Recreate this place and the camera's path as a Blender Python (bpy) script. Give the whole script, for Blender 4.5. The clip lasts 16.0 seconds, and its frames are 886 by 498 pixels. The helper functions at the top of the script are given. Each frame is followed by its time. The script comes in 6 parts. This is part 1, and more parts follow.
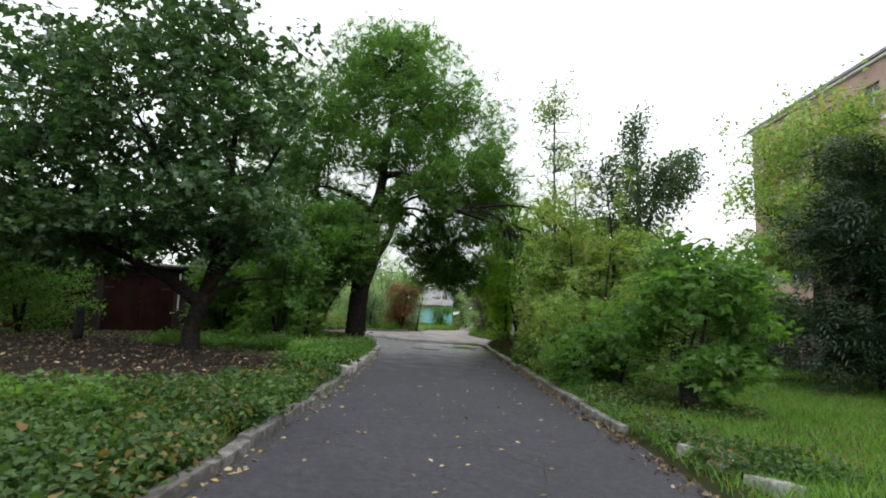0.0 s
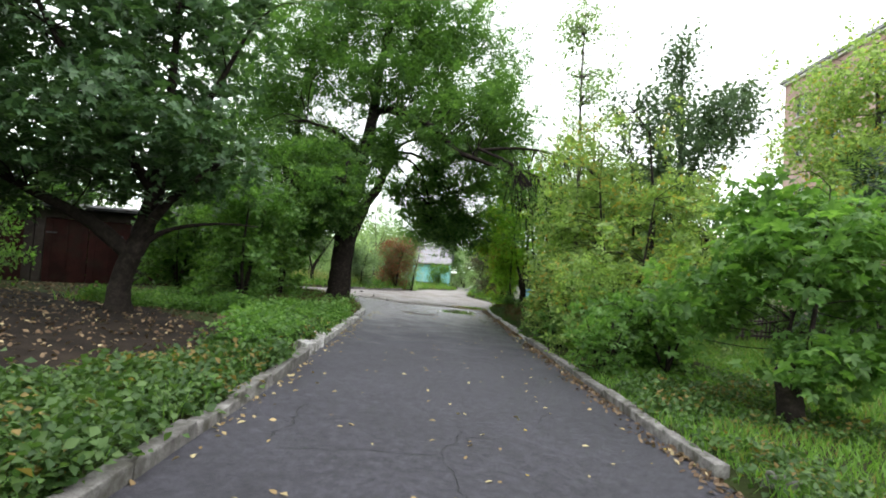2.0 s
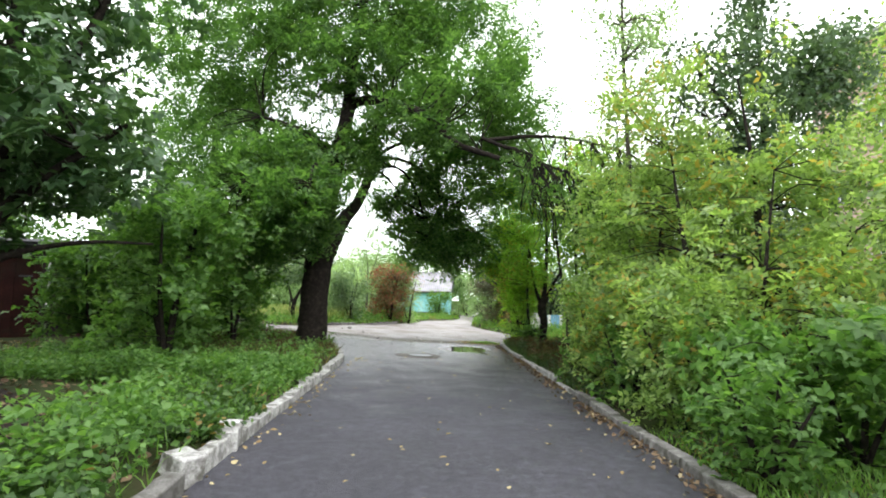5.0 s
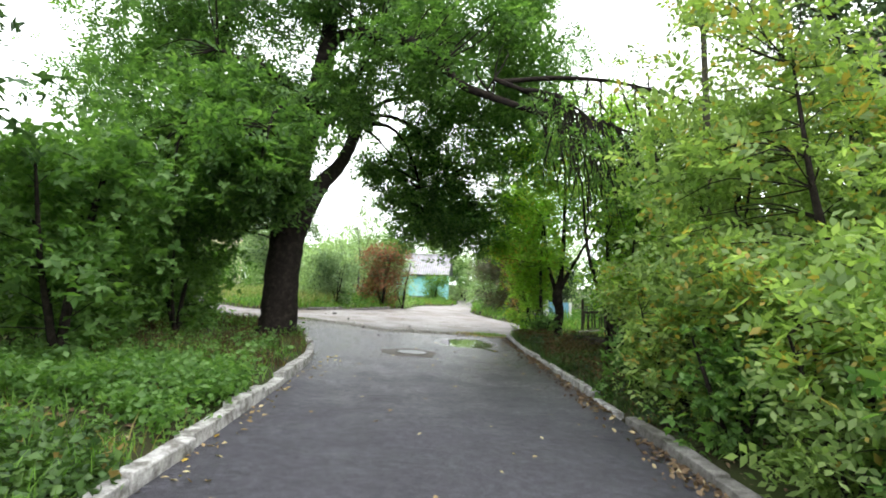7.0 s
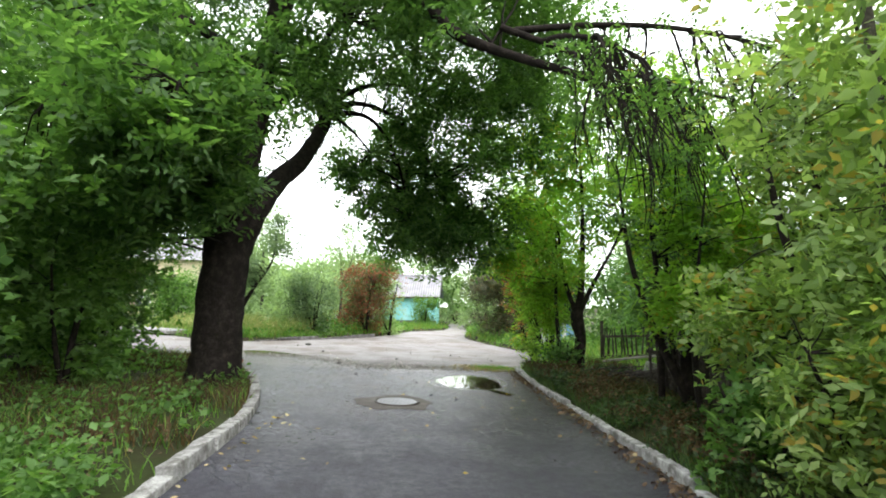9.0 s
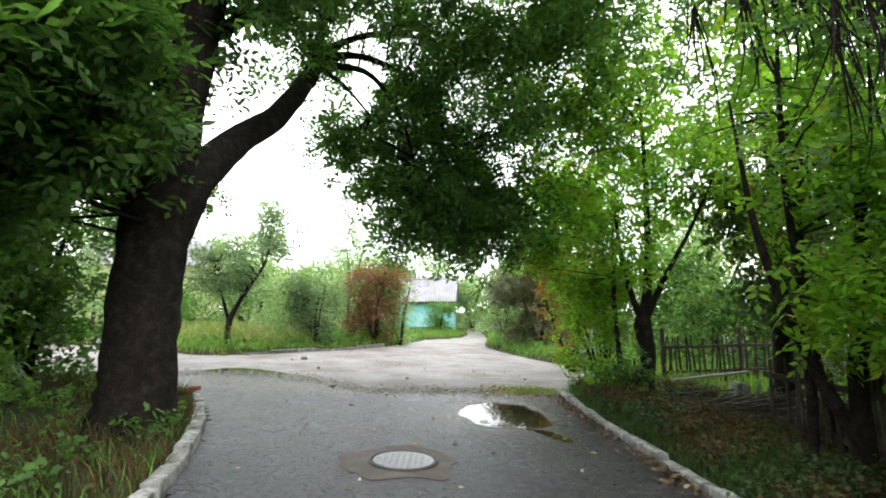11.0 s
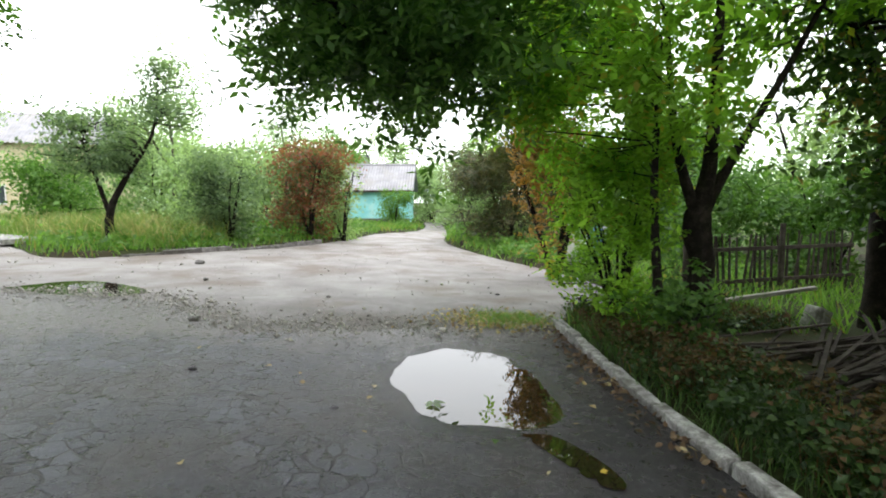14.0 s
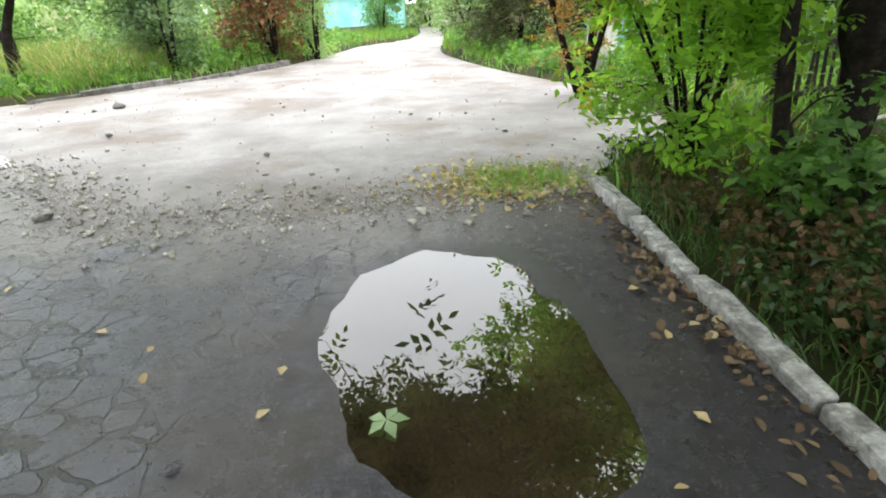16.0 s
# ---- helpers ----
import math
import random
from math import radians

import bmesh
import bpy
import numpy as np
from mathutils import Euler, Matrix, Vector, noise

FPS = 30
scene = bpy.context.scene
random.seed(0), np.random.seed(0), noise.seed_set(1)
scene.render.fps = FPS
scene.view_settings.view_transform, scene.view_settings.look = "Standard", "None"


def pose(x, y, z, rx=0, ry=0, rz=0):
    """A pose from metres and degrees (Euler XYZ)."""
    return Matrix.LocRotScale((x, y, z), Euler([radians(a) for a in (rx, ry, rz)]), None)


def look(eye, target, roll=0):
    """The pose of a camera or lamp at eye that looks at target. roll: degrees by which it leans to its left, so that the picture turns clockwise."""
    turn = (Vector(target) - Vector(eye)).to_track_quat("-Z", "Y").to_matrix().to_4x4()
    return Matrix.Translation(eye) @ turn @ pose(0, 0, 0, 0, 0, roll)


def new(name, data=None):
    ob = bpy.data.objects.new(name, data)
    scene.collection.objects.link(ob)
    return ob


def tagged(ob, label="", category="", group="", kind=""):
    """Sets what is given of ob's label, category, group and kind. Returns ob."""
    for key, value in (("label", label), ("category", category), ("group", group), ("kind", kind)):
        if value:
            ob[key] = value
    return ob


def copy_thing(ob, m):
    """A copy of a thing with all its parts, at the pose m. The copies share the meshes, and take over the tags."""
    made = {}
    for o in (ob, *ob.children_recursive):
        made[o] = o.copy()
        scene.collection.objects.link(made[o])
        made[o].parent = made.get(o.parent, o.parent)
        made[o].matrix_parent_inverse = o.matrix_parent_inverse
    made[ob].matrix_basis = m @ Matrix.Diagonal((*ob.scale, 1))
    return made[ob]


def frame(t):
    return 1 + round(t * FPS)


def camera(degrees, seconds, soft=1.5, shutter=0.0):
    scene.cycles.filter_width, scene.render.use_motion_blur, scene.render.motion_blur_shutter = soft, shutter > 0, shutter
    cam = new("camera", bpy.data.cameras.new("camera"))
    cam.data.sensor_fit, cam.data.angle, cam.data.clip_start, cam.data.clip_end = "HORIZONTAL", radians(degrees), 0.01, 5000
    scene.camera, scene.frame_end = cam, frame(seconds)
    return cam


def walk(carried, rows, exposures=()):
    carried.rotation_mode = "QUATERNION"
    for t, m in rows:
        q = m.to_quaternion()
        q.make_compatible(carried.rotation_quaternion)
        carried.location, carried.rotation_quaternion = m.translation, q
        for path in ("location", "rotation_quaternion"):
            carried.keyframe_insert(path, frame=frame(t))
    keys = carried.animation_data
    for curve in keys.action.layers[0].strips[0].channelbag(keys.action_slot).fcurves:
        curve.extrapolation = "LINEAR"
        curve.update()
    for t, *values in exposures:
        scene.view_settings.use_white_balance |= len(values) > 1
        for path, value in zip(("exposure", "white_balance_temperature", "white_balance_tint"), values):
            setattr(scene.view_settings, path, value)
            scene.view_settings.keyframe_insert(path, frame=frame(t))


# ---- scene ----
# Camera and its walk. Road runs along +y, ground falls gently to +x.
cam = camera(80.0, 16.0, soft=1.9)
ROWS = [
    (0.0, 0.064, -0.000, 1.456, 96.94, -1.97, 0.97),
    (0.5, 0.086, 0.810, 1.480, 95.14, -2.31, -1.69),
    (1.0, 0.085, 1.575, 1.490, 94.33, -2.87, -1.20),
    (1.5, 0.064, 2.289, 1.501, 93.22, -3.42, -0.57),
    (2.0, 0.048, 2.956, 1.508, 92.46, -3.48, 0.74),
    (2.5, 0.019, 3.631, 1.514, 94.06, -3.35, 0.23),
    (3.0, -0.006, 4.321, 1.512, 93.90, -2.99, 1.73),
    (5.5, -0.097, 7.678, 1.516, 95.66, -0.41, 0.49),
    (6.0, -0.119, 8.367, 1.516, 94.55, -0.79, 0.41),
    (6.5, -0.135, 9.088, 1.516, 94.95, -1.59, -1.88),
    (7.0, -0.144, 9.836, 1.516, 93.75, -1.62, 0.31),
    (7.5, -0.158, 10.581, 1.512, 92.36, -1.46, -2.32),
    (8.0, -0.185, 11.306, 1.511, 94.49, -0.33, -0.89),
    (10.5, -0.340, 14.936, 1.532, 96.69, -0.24, -0.85),
    (11.0, -0.360, 15.651, 1.529, 96.74, 0.28, 0.70),
    (11.5, -0.374, 16.360, 1.519, 95.72, -0.63, -1.28),
    (12.0, -0.384, 17.045, 1.516, 92.94, -0.55, -2.38),
    (12.5, -0.348, 17.686, 1.522, 90.07, -0.41, -4.63),
    (13.0, -0.271, 18.317, 1.517, 88.50, -0.27, -3.86),
    (13.5, -0.167, 18.957, 1.512, 86.17, -0.23, -4.46),
    (14.0, -0.040, 19.593, 1.497, 84.90, -0.02, -3.45),
    (14.5, 0.099, 20.237, 1.481, 80.87, 0.37, -4.44),
    (15.0, 0.212, 20.874, 1.466, 76.38, 1.21, -3.10),
    (15.5, 0.297, 21.434, 1.454, 70.29, 3.27, -4.86),
    (16.0, 0.356, 21.911, 1.433, 64.77, 3.84, -3.43),
]
walk(cam, [(t, pose(x, y, z, rx, ry, rz)) for t, x, y, z, rx, ry, rz in ROWS],
     exposures=[(0.0, -0.9), (0.5, -0.66), (1.5, -0.41), (3.0, 0.05), (5.5, 0.15), (8.0, 0.18), (11.0, 0.15), (12.5, 0.04), (13.5, 0.02), (14.5, 0.1), (15.2, 0.36), (16.0, 0.72)])

# World: bright overcast sky
world = bpy.data.worlds.new("overcast")
scene.world = world
world.use_nodes = True
wn, wl = world.node_tree.nodes, world.node_tree.links
sky = wn.new("ShaderNodeTexSky")
sky.sky_type = "NISHITA"
sky.sun_disc = False
sky.sun_elevation, sky.sun_rotation = radians(52), radians(145)
sky.air_density, sky.dust_density = 1.0, 2.0
pale = wn.new("ShaderNodeHueSaturation")
pale.inputs["Saturation"].default_value = 0.12
wl.new(sky.outputs[0], pale.inputs["Color"])
veil = wn.new("ShaderNodeMix")
veil.data_type = "RGBA"
veil.inputs[0].default_value = 0.8
veil.inputs[7].default_value = (22.5, 23.2, 24.0, 1)
wl.new(pale.outputs[0], veil.inputs[6])
wl.new(veil.outputs[2], wn["Background"].inputs[0])
wn["Background"].inputs[1].default_value = 0.15
sun = new("sun", bpy.data.lights.new("sun", "SUN"))
sun.data.energy, sun.data.angle, sun.data.color = 1.6, radians(60), (1.0, 0.97, 0.92)
sun.matrix_world = look((18, -26, 40), (0, 0, 0))

# ---------------------------------------------------------------- materials
def ramp(nt, fac, stops):
    r = nt.nodes.new("ShaderNodeValToRGB")
    while len(r.color_ramp.elements) < len(stops):
        r.color_ramp.elements.new(0.5)
    for e, (p, c) in zip(r.color_ramp.elements, stops):
        e.position, e.color = p, (*c, 1)
    nt.links.new(fac, r.inputs[0])
    return r.outputs[0]


def noise_tex(nt, scale, detail=4.0, rough=0.55, vec=None):
    n = nt.nodes.new("ShaderNodeTexNoise")
    n.inputs["Scale"].default_value, n.inputs["Detail"].default_value, n.inputs["Roughness"].default_value = scale, detail, rough
    if vec is None:
        vec = nt.nodes.new("ShaderNodeNewGeometry").outputs["Position"]
    nt.links.new(vec, n.inputs["Vector"])
    return n.outputs["Fac"]


def mixc(nt, fac, a, b, mode="MIX"):
    m = nt.nodes.new("ShaderNodeMix")
    m.data_type, m.blend_type = "RGBA", mode
    for sock, v in ((m.inputs[0], fac), (m.inputs[6], a), (m.inputs[7], b)):
        if isinstance(v, (int, float)):
            sock.default_value = v
        elif isinstance(v, tuple):
            sock.default_value = (*v, 1)
        else:
            nt.links.new(v, sock)
    return m.outputs[2]


def mathn(nt, op, a, b=0.0):
    m = nt.nodes.new("ShaderNodeMath")
    m.operation = op
    for sock, v in ((m.inputs[0], a), (m.inputs[1], b)):
        if isinstance(v, (int, float)):
            sock.default_value = v
        else:
            nt.links.new(v, sock)
    return m.outputs[0]


def bumped(nt, height, strength, distance):
    b = nt.nodes.new("ShaderNodeBump")
    b.inputs["Strength"].default_value, b.inputs["Distance"].default_value = strength, distance
    nt.links.new(height, b.inputs["Height"])
    return b.outputs[0]


def fresh(name):
    m = bpy.data.materials.new(name)
    m.use_nodes = True
    return m, m.node_tree, m.node_tree.nodes["Principled BSDF"]


def rough_surface(name, dark, mid, light, scale=3.0, grain=60.0, rough=0.85, bump=0.4, depth=0.01, stain=None, stain_scale=0.8, metal=0.0, vary=0.0):
    """A worn surface: broad mottling, fine grain, an optional stain with a shape of its own."""
    m, nt, p = fresh(name)
    big = noise_tex(nt, scale, 5, 0.6)
    fine = noise_tex(nt, grain, 3, 0.6)
    both = mathn(nt, "ADD", mathn(nt, "MULTIPLY", big, 0.65), mathn(nt, "MULTIPLY", fine, 0.35))
    col = ramp(nt, both, [(0.3, dark), (0.5, mid), (0.7, light)])
    if stain:
        s = ramp(nt, noise_tex(nt, stain_scale, 6, 0.65), [(0.5, (0, 0, 0)), (0.62, (1, 1, 1))])
        col = mixc(nt, mathn(nt, "MULTIPLY", s, 0.8), col, stain)
    if vary:
        info = nt.nodes.new("ShaderNodeObjectInfo").outputs["Random"]
        col = mixc(nt, mathn(nt, "MULTIPLY", info, vary), col, (mid[0] * 0.45, mid[1] * 0.45, mid[2] * 0.45))
    nt.links.new(col, p.inputs["Base Color"])
    p.inputs["Roughness"].default_value, p.inputs["Metallic"].default_value = rough, metal
    if rough >= 0.85:
        p.inputs["Specular IOR Level"].default_value = 0.12
    nt.links.new(bumped(nt, both, bump, depth), p.inputs["Normal"])
    return m


LEAF_GAIN = (1.2, 1.28, 1.3)


def leaf_mat(name, dark, mid, light, odd=None, odd_share=0.08, gloss=0.45, glow=0.35):
    """Leaves: each one its own tone, patches over the crown, light shining through."""
    dark, mid, light = (tuple(c * g for c, g in zip(v, LEAF_GAIN)) for v in (dark, mid, light))
    m, nt, p = fresh(name)
    geo = nt.nodes.new("ShaderNodeNewGeometry")
    each = geo.outputs["Random Per Island"]
    patch = noise_tex(nt, 0.9, 2, 0.5)
    t = mathn(nt, "ADD", mathn(nt, "MULTIPLY", each, 0.6), mathn(nt, "MULTIPLY", patch, 0.45))
    col = ramp(nt, t, [(0.12, dark), (0.5, mid), (0.95, light)])
    if odd:
        other = mathn(nt, "FRACT", mathn(nt, "MULTIPLY", each, 17.3))
        pick = mathn(nt, "LESS_THAN", mathn(nt, "ADD", other, mathn(nt, "MULTIPLY", mathn(nt, "SUBTRACT", noise_tex(nt, 0.7, 2), 0.5), -0.9)), odd_share)
        col = mixc(nt, pick, col, odd)
    nt.links.new(col, p.inputs["Base Color"])
    p.inputs["Roughness"].default_value = gloss
    p.inputs["Specular IOR Level"].default_value = 0.32
    tr = nt.nodes.new("ShaderNodeBsdfTranslucent")
    warm = mixc(nt, 1.0, col, (1.7, 1.85, 0.8), "MULTIPLY")
    nt.links.new(warm, tr.inputs[0])
    mx = nt.nodes.new("ShaderNodeMixShader")
    mx.inputs[0].default_value = glow
    out = nt.nodes["Material Output"]
    nt.links.new(p.outputs[0], mx.inputs[1])
    nt.links.new(tr.outputs[0], mx.inputs[2])
    nt.links.new(mx.outputs[0], out.inputs[0])
    return m


def asphalt_mat():
    m, nt, p = fresh("asphalt")
    pos = nt.nodes.new("ShaderNodeNewGeometry").outputs["Position"]
    xyz = nt.nodes.new("ShaderNodeSeparateXYZ")
    nt.links.new(pos, xyz.inputs[0])
    fine, mid, big = noise_tex(nt, 75, 6, 0.85), noise_tex(nt, 11, 6, 0.75), noise_tex(nt, 0.7, 4, 0.6)
    tone = mathn(nt, "ADD", mathn(nt, "MULTIPLY", fine, 0.55), mathn(nt, "ADD", mathn(nt, "MULTIPLY", mid, 0.45), mathn(nt, "MULTIPLY", big, 0.1)))
    col = ramp(nt, tone, [(0.39, (0.010, 0.010, 0.0135)), (0.54, (0.034, 0.032, 0.043)), (0.70, (0.098, 0.095, 0.122))])
    # crazed cracking, densest towards the junction and to the road's left
    warp = nt.nodes.new("ShaderNodeVectorMath")
    warp.operation = "ADD"
    wv = nt.nodes.new("ShaderNodeTexNoise")
    wv.inputs["Scale"].default_value = 3.0
    nt.links.new(pos, wv.inputs["Vector"])
    sc = nt.nodes.new("ShaderNodeVectorMath")
    sc.operation = "SCALE"
    sc.inputs["Scale"].default_value = 0.22
    nt.links.new(wv.outputs["Color"], sc.inputs[0])
    nt.links.new(pos, warp.inputs[0])
    nt.links.new(sc.outputs[0], warp.inputs[1])

    def cracks(scale, width):
        v = nt.nodes.new("ShaderNodeTexVoronoi")
        v.feature = "DISTANCE_TO_EDGE"
        v.inputs["Scale"].default_value = scale
        nt.links.new(warp.outputs[0], v.inputs["Vector"])
        near = mathn(nt, "SUBTRACT", 1.0, mathn(nt, "MINIMUM", mathn(nt, "DIVIDE", v.outputs["Distance"], width), 1.0))
        return mathn(nt, "MINIMUM", mathn(nt, "MULTIPLY", near, 2.2), 1.0)

    near_end = mathn(nt, "MULTIPLY", mathn(nt, "SUBTRACT", xyz.outputs["Y"], 20.6), 0.2)
    leftness = mathn(nt, "MULTIPLY", xyz.outputs["X"], -0.46)
    zone = nt.nodes.new("ShaderNodeClamp")
    nt.links.new(mathn(nt, "ADD", mathn(nt, "MINIMUM", near_end, 0.95), mathn(nt, "ADD", leftness, mathn(nt, "MULTIPLY", mathn(nt, "SUBTRACT", big, 0.6), 5.0))), zone.inputs[0])
    dense = mathn(nt, "MULTIPLY", cracks(5.6, 0.055), zone.outputs[0])
    wide = mathn(nt, "MULTIPLY", cracks(0.8, 0.006), ramp(nt, noise_tex(nt, 0.5, 2), [(0.45, (0, 0, 0)), (0.5, (1, 1, 1))]))
    older = nt.nodes.new("ShaderNodeClamp")
    nt.links.new(mathn(nt, "MULTIPLY", mathn(nt, "SUBTRACT", 11.0, xyz.outputs["Y"]), 0.35), older.inputs[0])
    crack = mathn(nt, "MAXIMUM", dense, mathn(nt, "MULTIPLY", wide, mathn(nt, "MULTIPLY", older.outputs[0], 0.7)))
    col = mixc(nt, mathn(nt, "MULTIPLY", crack, 0.92), col, (0.006, 0.005, 0.006))
    plate = nt.nodes.new("ShaderNodeTexVoronoi")
    plate.inputs["Scale"].default_value = 5.6
    nt.links.new(warp.outputs[0], plate.inputs["Vector"])
    tone_each = nt.nodes.new("ShaderNodeSeparateColor")
    nt.links.new(plate.outputs["Color"], tone_each.inputs[0])
    # Plates differ in tone at random; their pale blue puts sky sheen into colour.
    worn = mathn(nt, "MULTIPLY", mathn(nt, "MULTIPLY", tone_each.outputs[0], zone.outputs[0]), 0.5)
    col = mixc(nt, mathn(nt, "MULTIPLY", worn, mathn(nt, "SUBTRACT", 1.0, crack)), col, (0.145, 0.155, 0.195))
    # brown silt washed over the low side and round the cover
    silt = ramp(nt, mathn(nt, "ADD", noise_tex(nt, 0.9, 6, 0.65), mathn(nt, "MULTIPLY", mathn(nt, "MINIMUM", near_end, 0.5), 0.25)), [(0.58, (0, 0, 0)), (0.74, (1, 1, 1))])
    col = mixc(nt, mathn(nt, "MULTIPLY", silt, 0.36), col, (0.075, 0.055, 0.04))
    # the frayed end, dusted with pale dirt
    fray = ramp(nt, mathn(nt, "ADD", mathn(nt, "MULTIPLY", mathn(nt, "SUBTRACT", xyz.outputs["Y"], 25.1), 0.42), noise_tex(nt, 2.2, 6, 0.7)), [(0.40, (0, 0, 0)), (0.66, (1, 1, 1))])
    col = mixc(nt, mathn(nt, "MULTIPLY", fray, 0.85), col, (0.15, 0.135, 0.125))
    # soaked low side round the puddle
    soak = nt.nodes.new("ShaderNodeClamp")
    side = mathn(nt, "ADD", mathn(nt, "MULTIPLY", xyz.outputs["X"], 0.9), mathn(nt, "MULTIPLY", mathn(nt, "SUBTRACT", noise_tex(nt, 1.1, 5, 0.6), 0.5), 2.2))
    nt.links.new(mathn(nt, "MINIMUM", side, mathn(nt, "MULTIPLY", mathn(nt, "SUBTRACT", xyz.outputs["Y"], 17.0), 0.25)), soak.inputs[0])
    col = mixc(nt, soak.outputs[0], col, (0.34, 0.30, 0.28), "MULTIPLY")
    nt.links.new(col, p.inputs["Base Color"])
    wet = nt.nodes.new("ShaderNodeClamp")
    nt.links.new(mathn(nt, "ADD", mathn(nt, "MULTIPLY", mathn(nt, "SUBTRACT", xyz.outputs["Y"], 13.0), 0.13), mathn(nt, "MULTIPLY", mathn(nt, "SUBTRACT", noise_tex(nt, 1.3, 5, 0.6), 0.5), 2.0)), wet.inputs[0])
    dry = mathn(nt, "SUBTRACT", 0.64, mathn(nt, "MULTIPLY", mathn(nt, "MULTIPLY", wet.outputs[0], ramp(nt, noise_tex(nt, 13, 5, 0.8), [(0.35, (0.25, 0.25, 0.25)), (0.6, (1, 1, 1))])), 0.42))
    # a film of water round the big puddle, ragged at its rim
    px, py = mathn(nt, "MULTIPLY", mathn(nt, "SUBTRACT", xyz.outputs["X"], 0.42), 1.45), mathn(nt, "SUBTRACT", xyz.outputs["Y"], 24.05)
    far = mathn(nt, "SQRT", mathn(nt, "ADD", mathn(nt, "MULTIPLY", px, px), mathn(nt, "MULTIPLY", py, py)))
    film = nt.nodes.new("ShaderNodeClamp")
    nt.links.new(mathn(nt, "MULTIPLY", mathn(nt, "SUBTRACT", 1.55, mathn(nt, "ADD", far, mathn(nt, "MULTIPLY", noise_tex(nt, 9, 5, 0.7), 0.5))), 4.0), film.inputs[0])
    nt.links.new(mathn(nt, "SUBTRACT", dry, mathn(nt, "MULTIPLY", film.outputs[0], mathn(nt, "SUBTRACT", dry, 0.12))), p.inputs["Roughness"])
    p.inputs["Specular IOR Level"].default_value = 0.55
    h = mathn(nt, "SUBTRACT", mathn(nt, "ADD", mathn(nt, "MULTIPLY", fine, 0.75), mathn(nt, "MULTIPLY", mid, 0.8)), mathn(nt, "MULTIPLY", crack, 1.6))
    nt.links.new(bumped(nt, h, 0.85, 0.014), p.inputs["Normal"])
    return m


ASPHALT = asphalt_mat()
DIRT = rough_surface("dirt_road", (0.16, 0.143, 0.135), (0.28, 0.258, 0.25), (0.39, 0.365, 0.358), 1.1, 45, 0.7, 0.7, 0.02, stain=(0.17, 0.135, 0.11), stain_scale=0.6)
def dust_in(mat):
    """Dark asphalt crumbs trodden into the dirt next to the lane's end."""
    nt = mat.node_tree
    p = nt.nodes["Principled BSDF"]
    old = p.inputs["Base Color"].links[0].from_socket
    xyz = nt.nodes.new("ShaderNodeSeparateXYZ")
    nt.links.new(nt.nodes.new("ShaderNodeNewGeometry").outputs["Position"], xyz.inputs[0])
    near = mathn(nt, "ADD", mathn(nt, "MULTIPLY", mathn(nt, "SUBTRACT", 28.6, xyz.outputs["Y"]), 0.22), mathn(nt, "SUBTRACT", noise_tex(nt, 3.5, 6, 0.75), 0.35))
    mask = ramp(nt, near, [(0.3, (0, 0, 0)), (0.85, (1, 1, 1))])
    nt.links.new(mixc(nt, mathn(nt, "MULTIPLY", mask, 0.8), old, (0.075, 0.066, 0.06)), p.inputs["Base Color"])


dust_in(DIRT)
SOIL = rough_surface("soil_and_turf", (0.020, 0.020, 0.011), (0.036, 0.046, 0.016), (0.060, 0.085, 0.026), 0.8, 30, 0.95, 0.8, 0.03, stain=(0.045, 0.034, 0.022), stain_scale=0.35)
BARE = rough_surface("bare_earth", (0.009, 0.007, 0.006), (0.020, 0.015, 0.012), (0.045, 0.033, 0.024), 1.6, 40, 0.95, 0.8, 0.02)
CONCRETE = rough_surface("kerb_concrete", (0.07, 0.065, 0.06), (0.20, 0.19, 0.182), (0.40, 0.39, 0.375), 7, 70, 0.9, 0.7, 0.012, stain=(0.07, 0.068, 0.05), stain_scale=5.0, vary=0.5)
WHITEWASH = rough_surface("whitewashed_concrete", (0.10, 0.096, 0.092), (0.40, 0.39, 0.38), (0.78, 0.78, 0.76), 9, 60, 0.9, 0.8, 0.014, stain=(0.10, 0.092, 0.075), stain_scale=6.0, vary=0.35)
BARK = rough_surface("dark_bark", (0.007, 0.006, 0.005), (0.020, 0.016, 0.014), (0.050, 0.041, 0.034), 9, 40, 0.95, 1.0, 0.03)
BARK_GREY = rough_surface("grey_bark", (0.03, 0.026, 0.022), (0.07, 0.06, 0.05), (0.13, 0.12, 0.10), 9, 40, 0.95, 0.9, 0.02)
OLD_WOOD = rough_surface("weathered_wood", (0.022, 0.018, 0.015), (0.060, 0.050, 0.043), (0.13, 0.112, 0.098), 6, 50, 0.9, 0.7, 0.008, vary=0.5)
IRON = rough_surface("wet_cast_iron", (0.05, 0.052, 0.058), (0.085, 0.09, 0.10), (0.14, 0.145, 0.16), 7, 60, 0.28, 0.35, 0.004, metal=0.4)
RING = rough_surface("rusty_iron", (0.02, 0.016, 0.014), (0.045, 0.036, 0.03), (0.08, 0.06, 0.05), 8, 60, 0.6, 0.5, 0.004)
TURQUOISE = rough_surface("turquoise_limewash", (0.20, 0.52, 0.54), (0.28, 0.66, 0.68), (0.36, 0.76, 0.78), 1.5, 30, 0.9, 0.3, 0.01, stain=(0.45, 0.70, 0.68), stain_scale=0.9)
SLATE = rough_surface("asbestos_sheet", (0.20, 0.195, 0.21), (0.30, 0.295, 0.315), (0.40, 0.395, 0.415), 1.2, 30, 0.85, 0.4, 0.01, stain=(0.30, 0.29, 0.28), stain_scale=0.7)
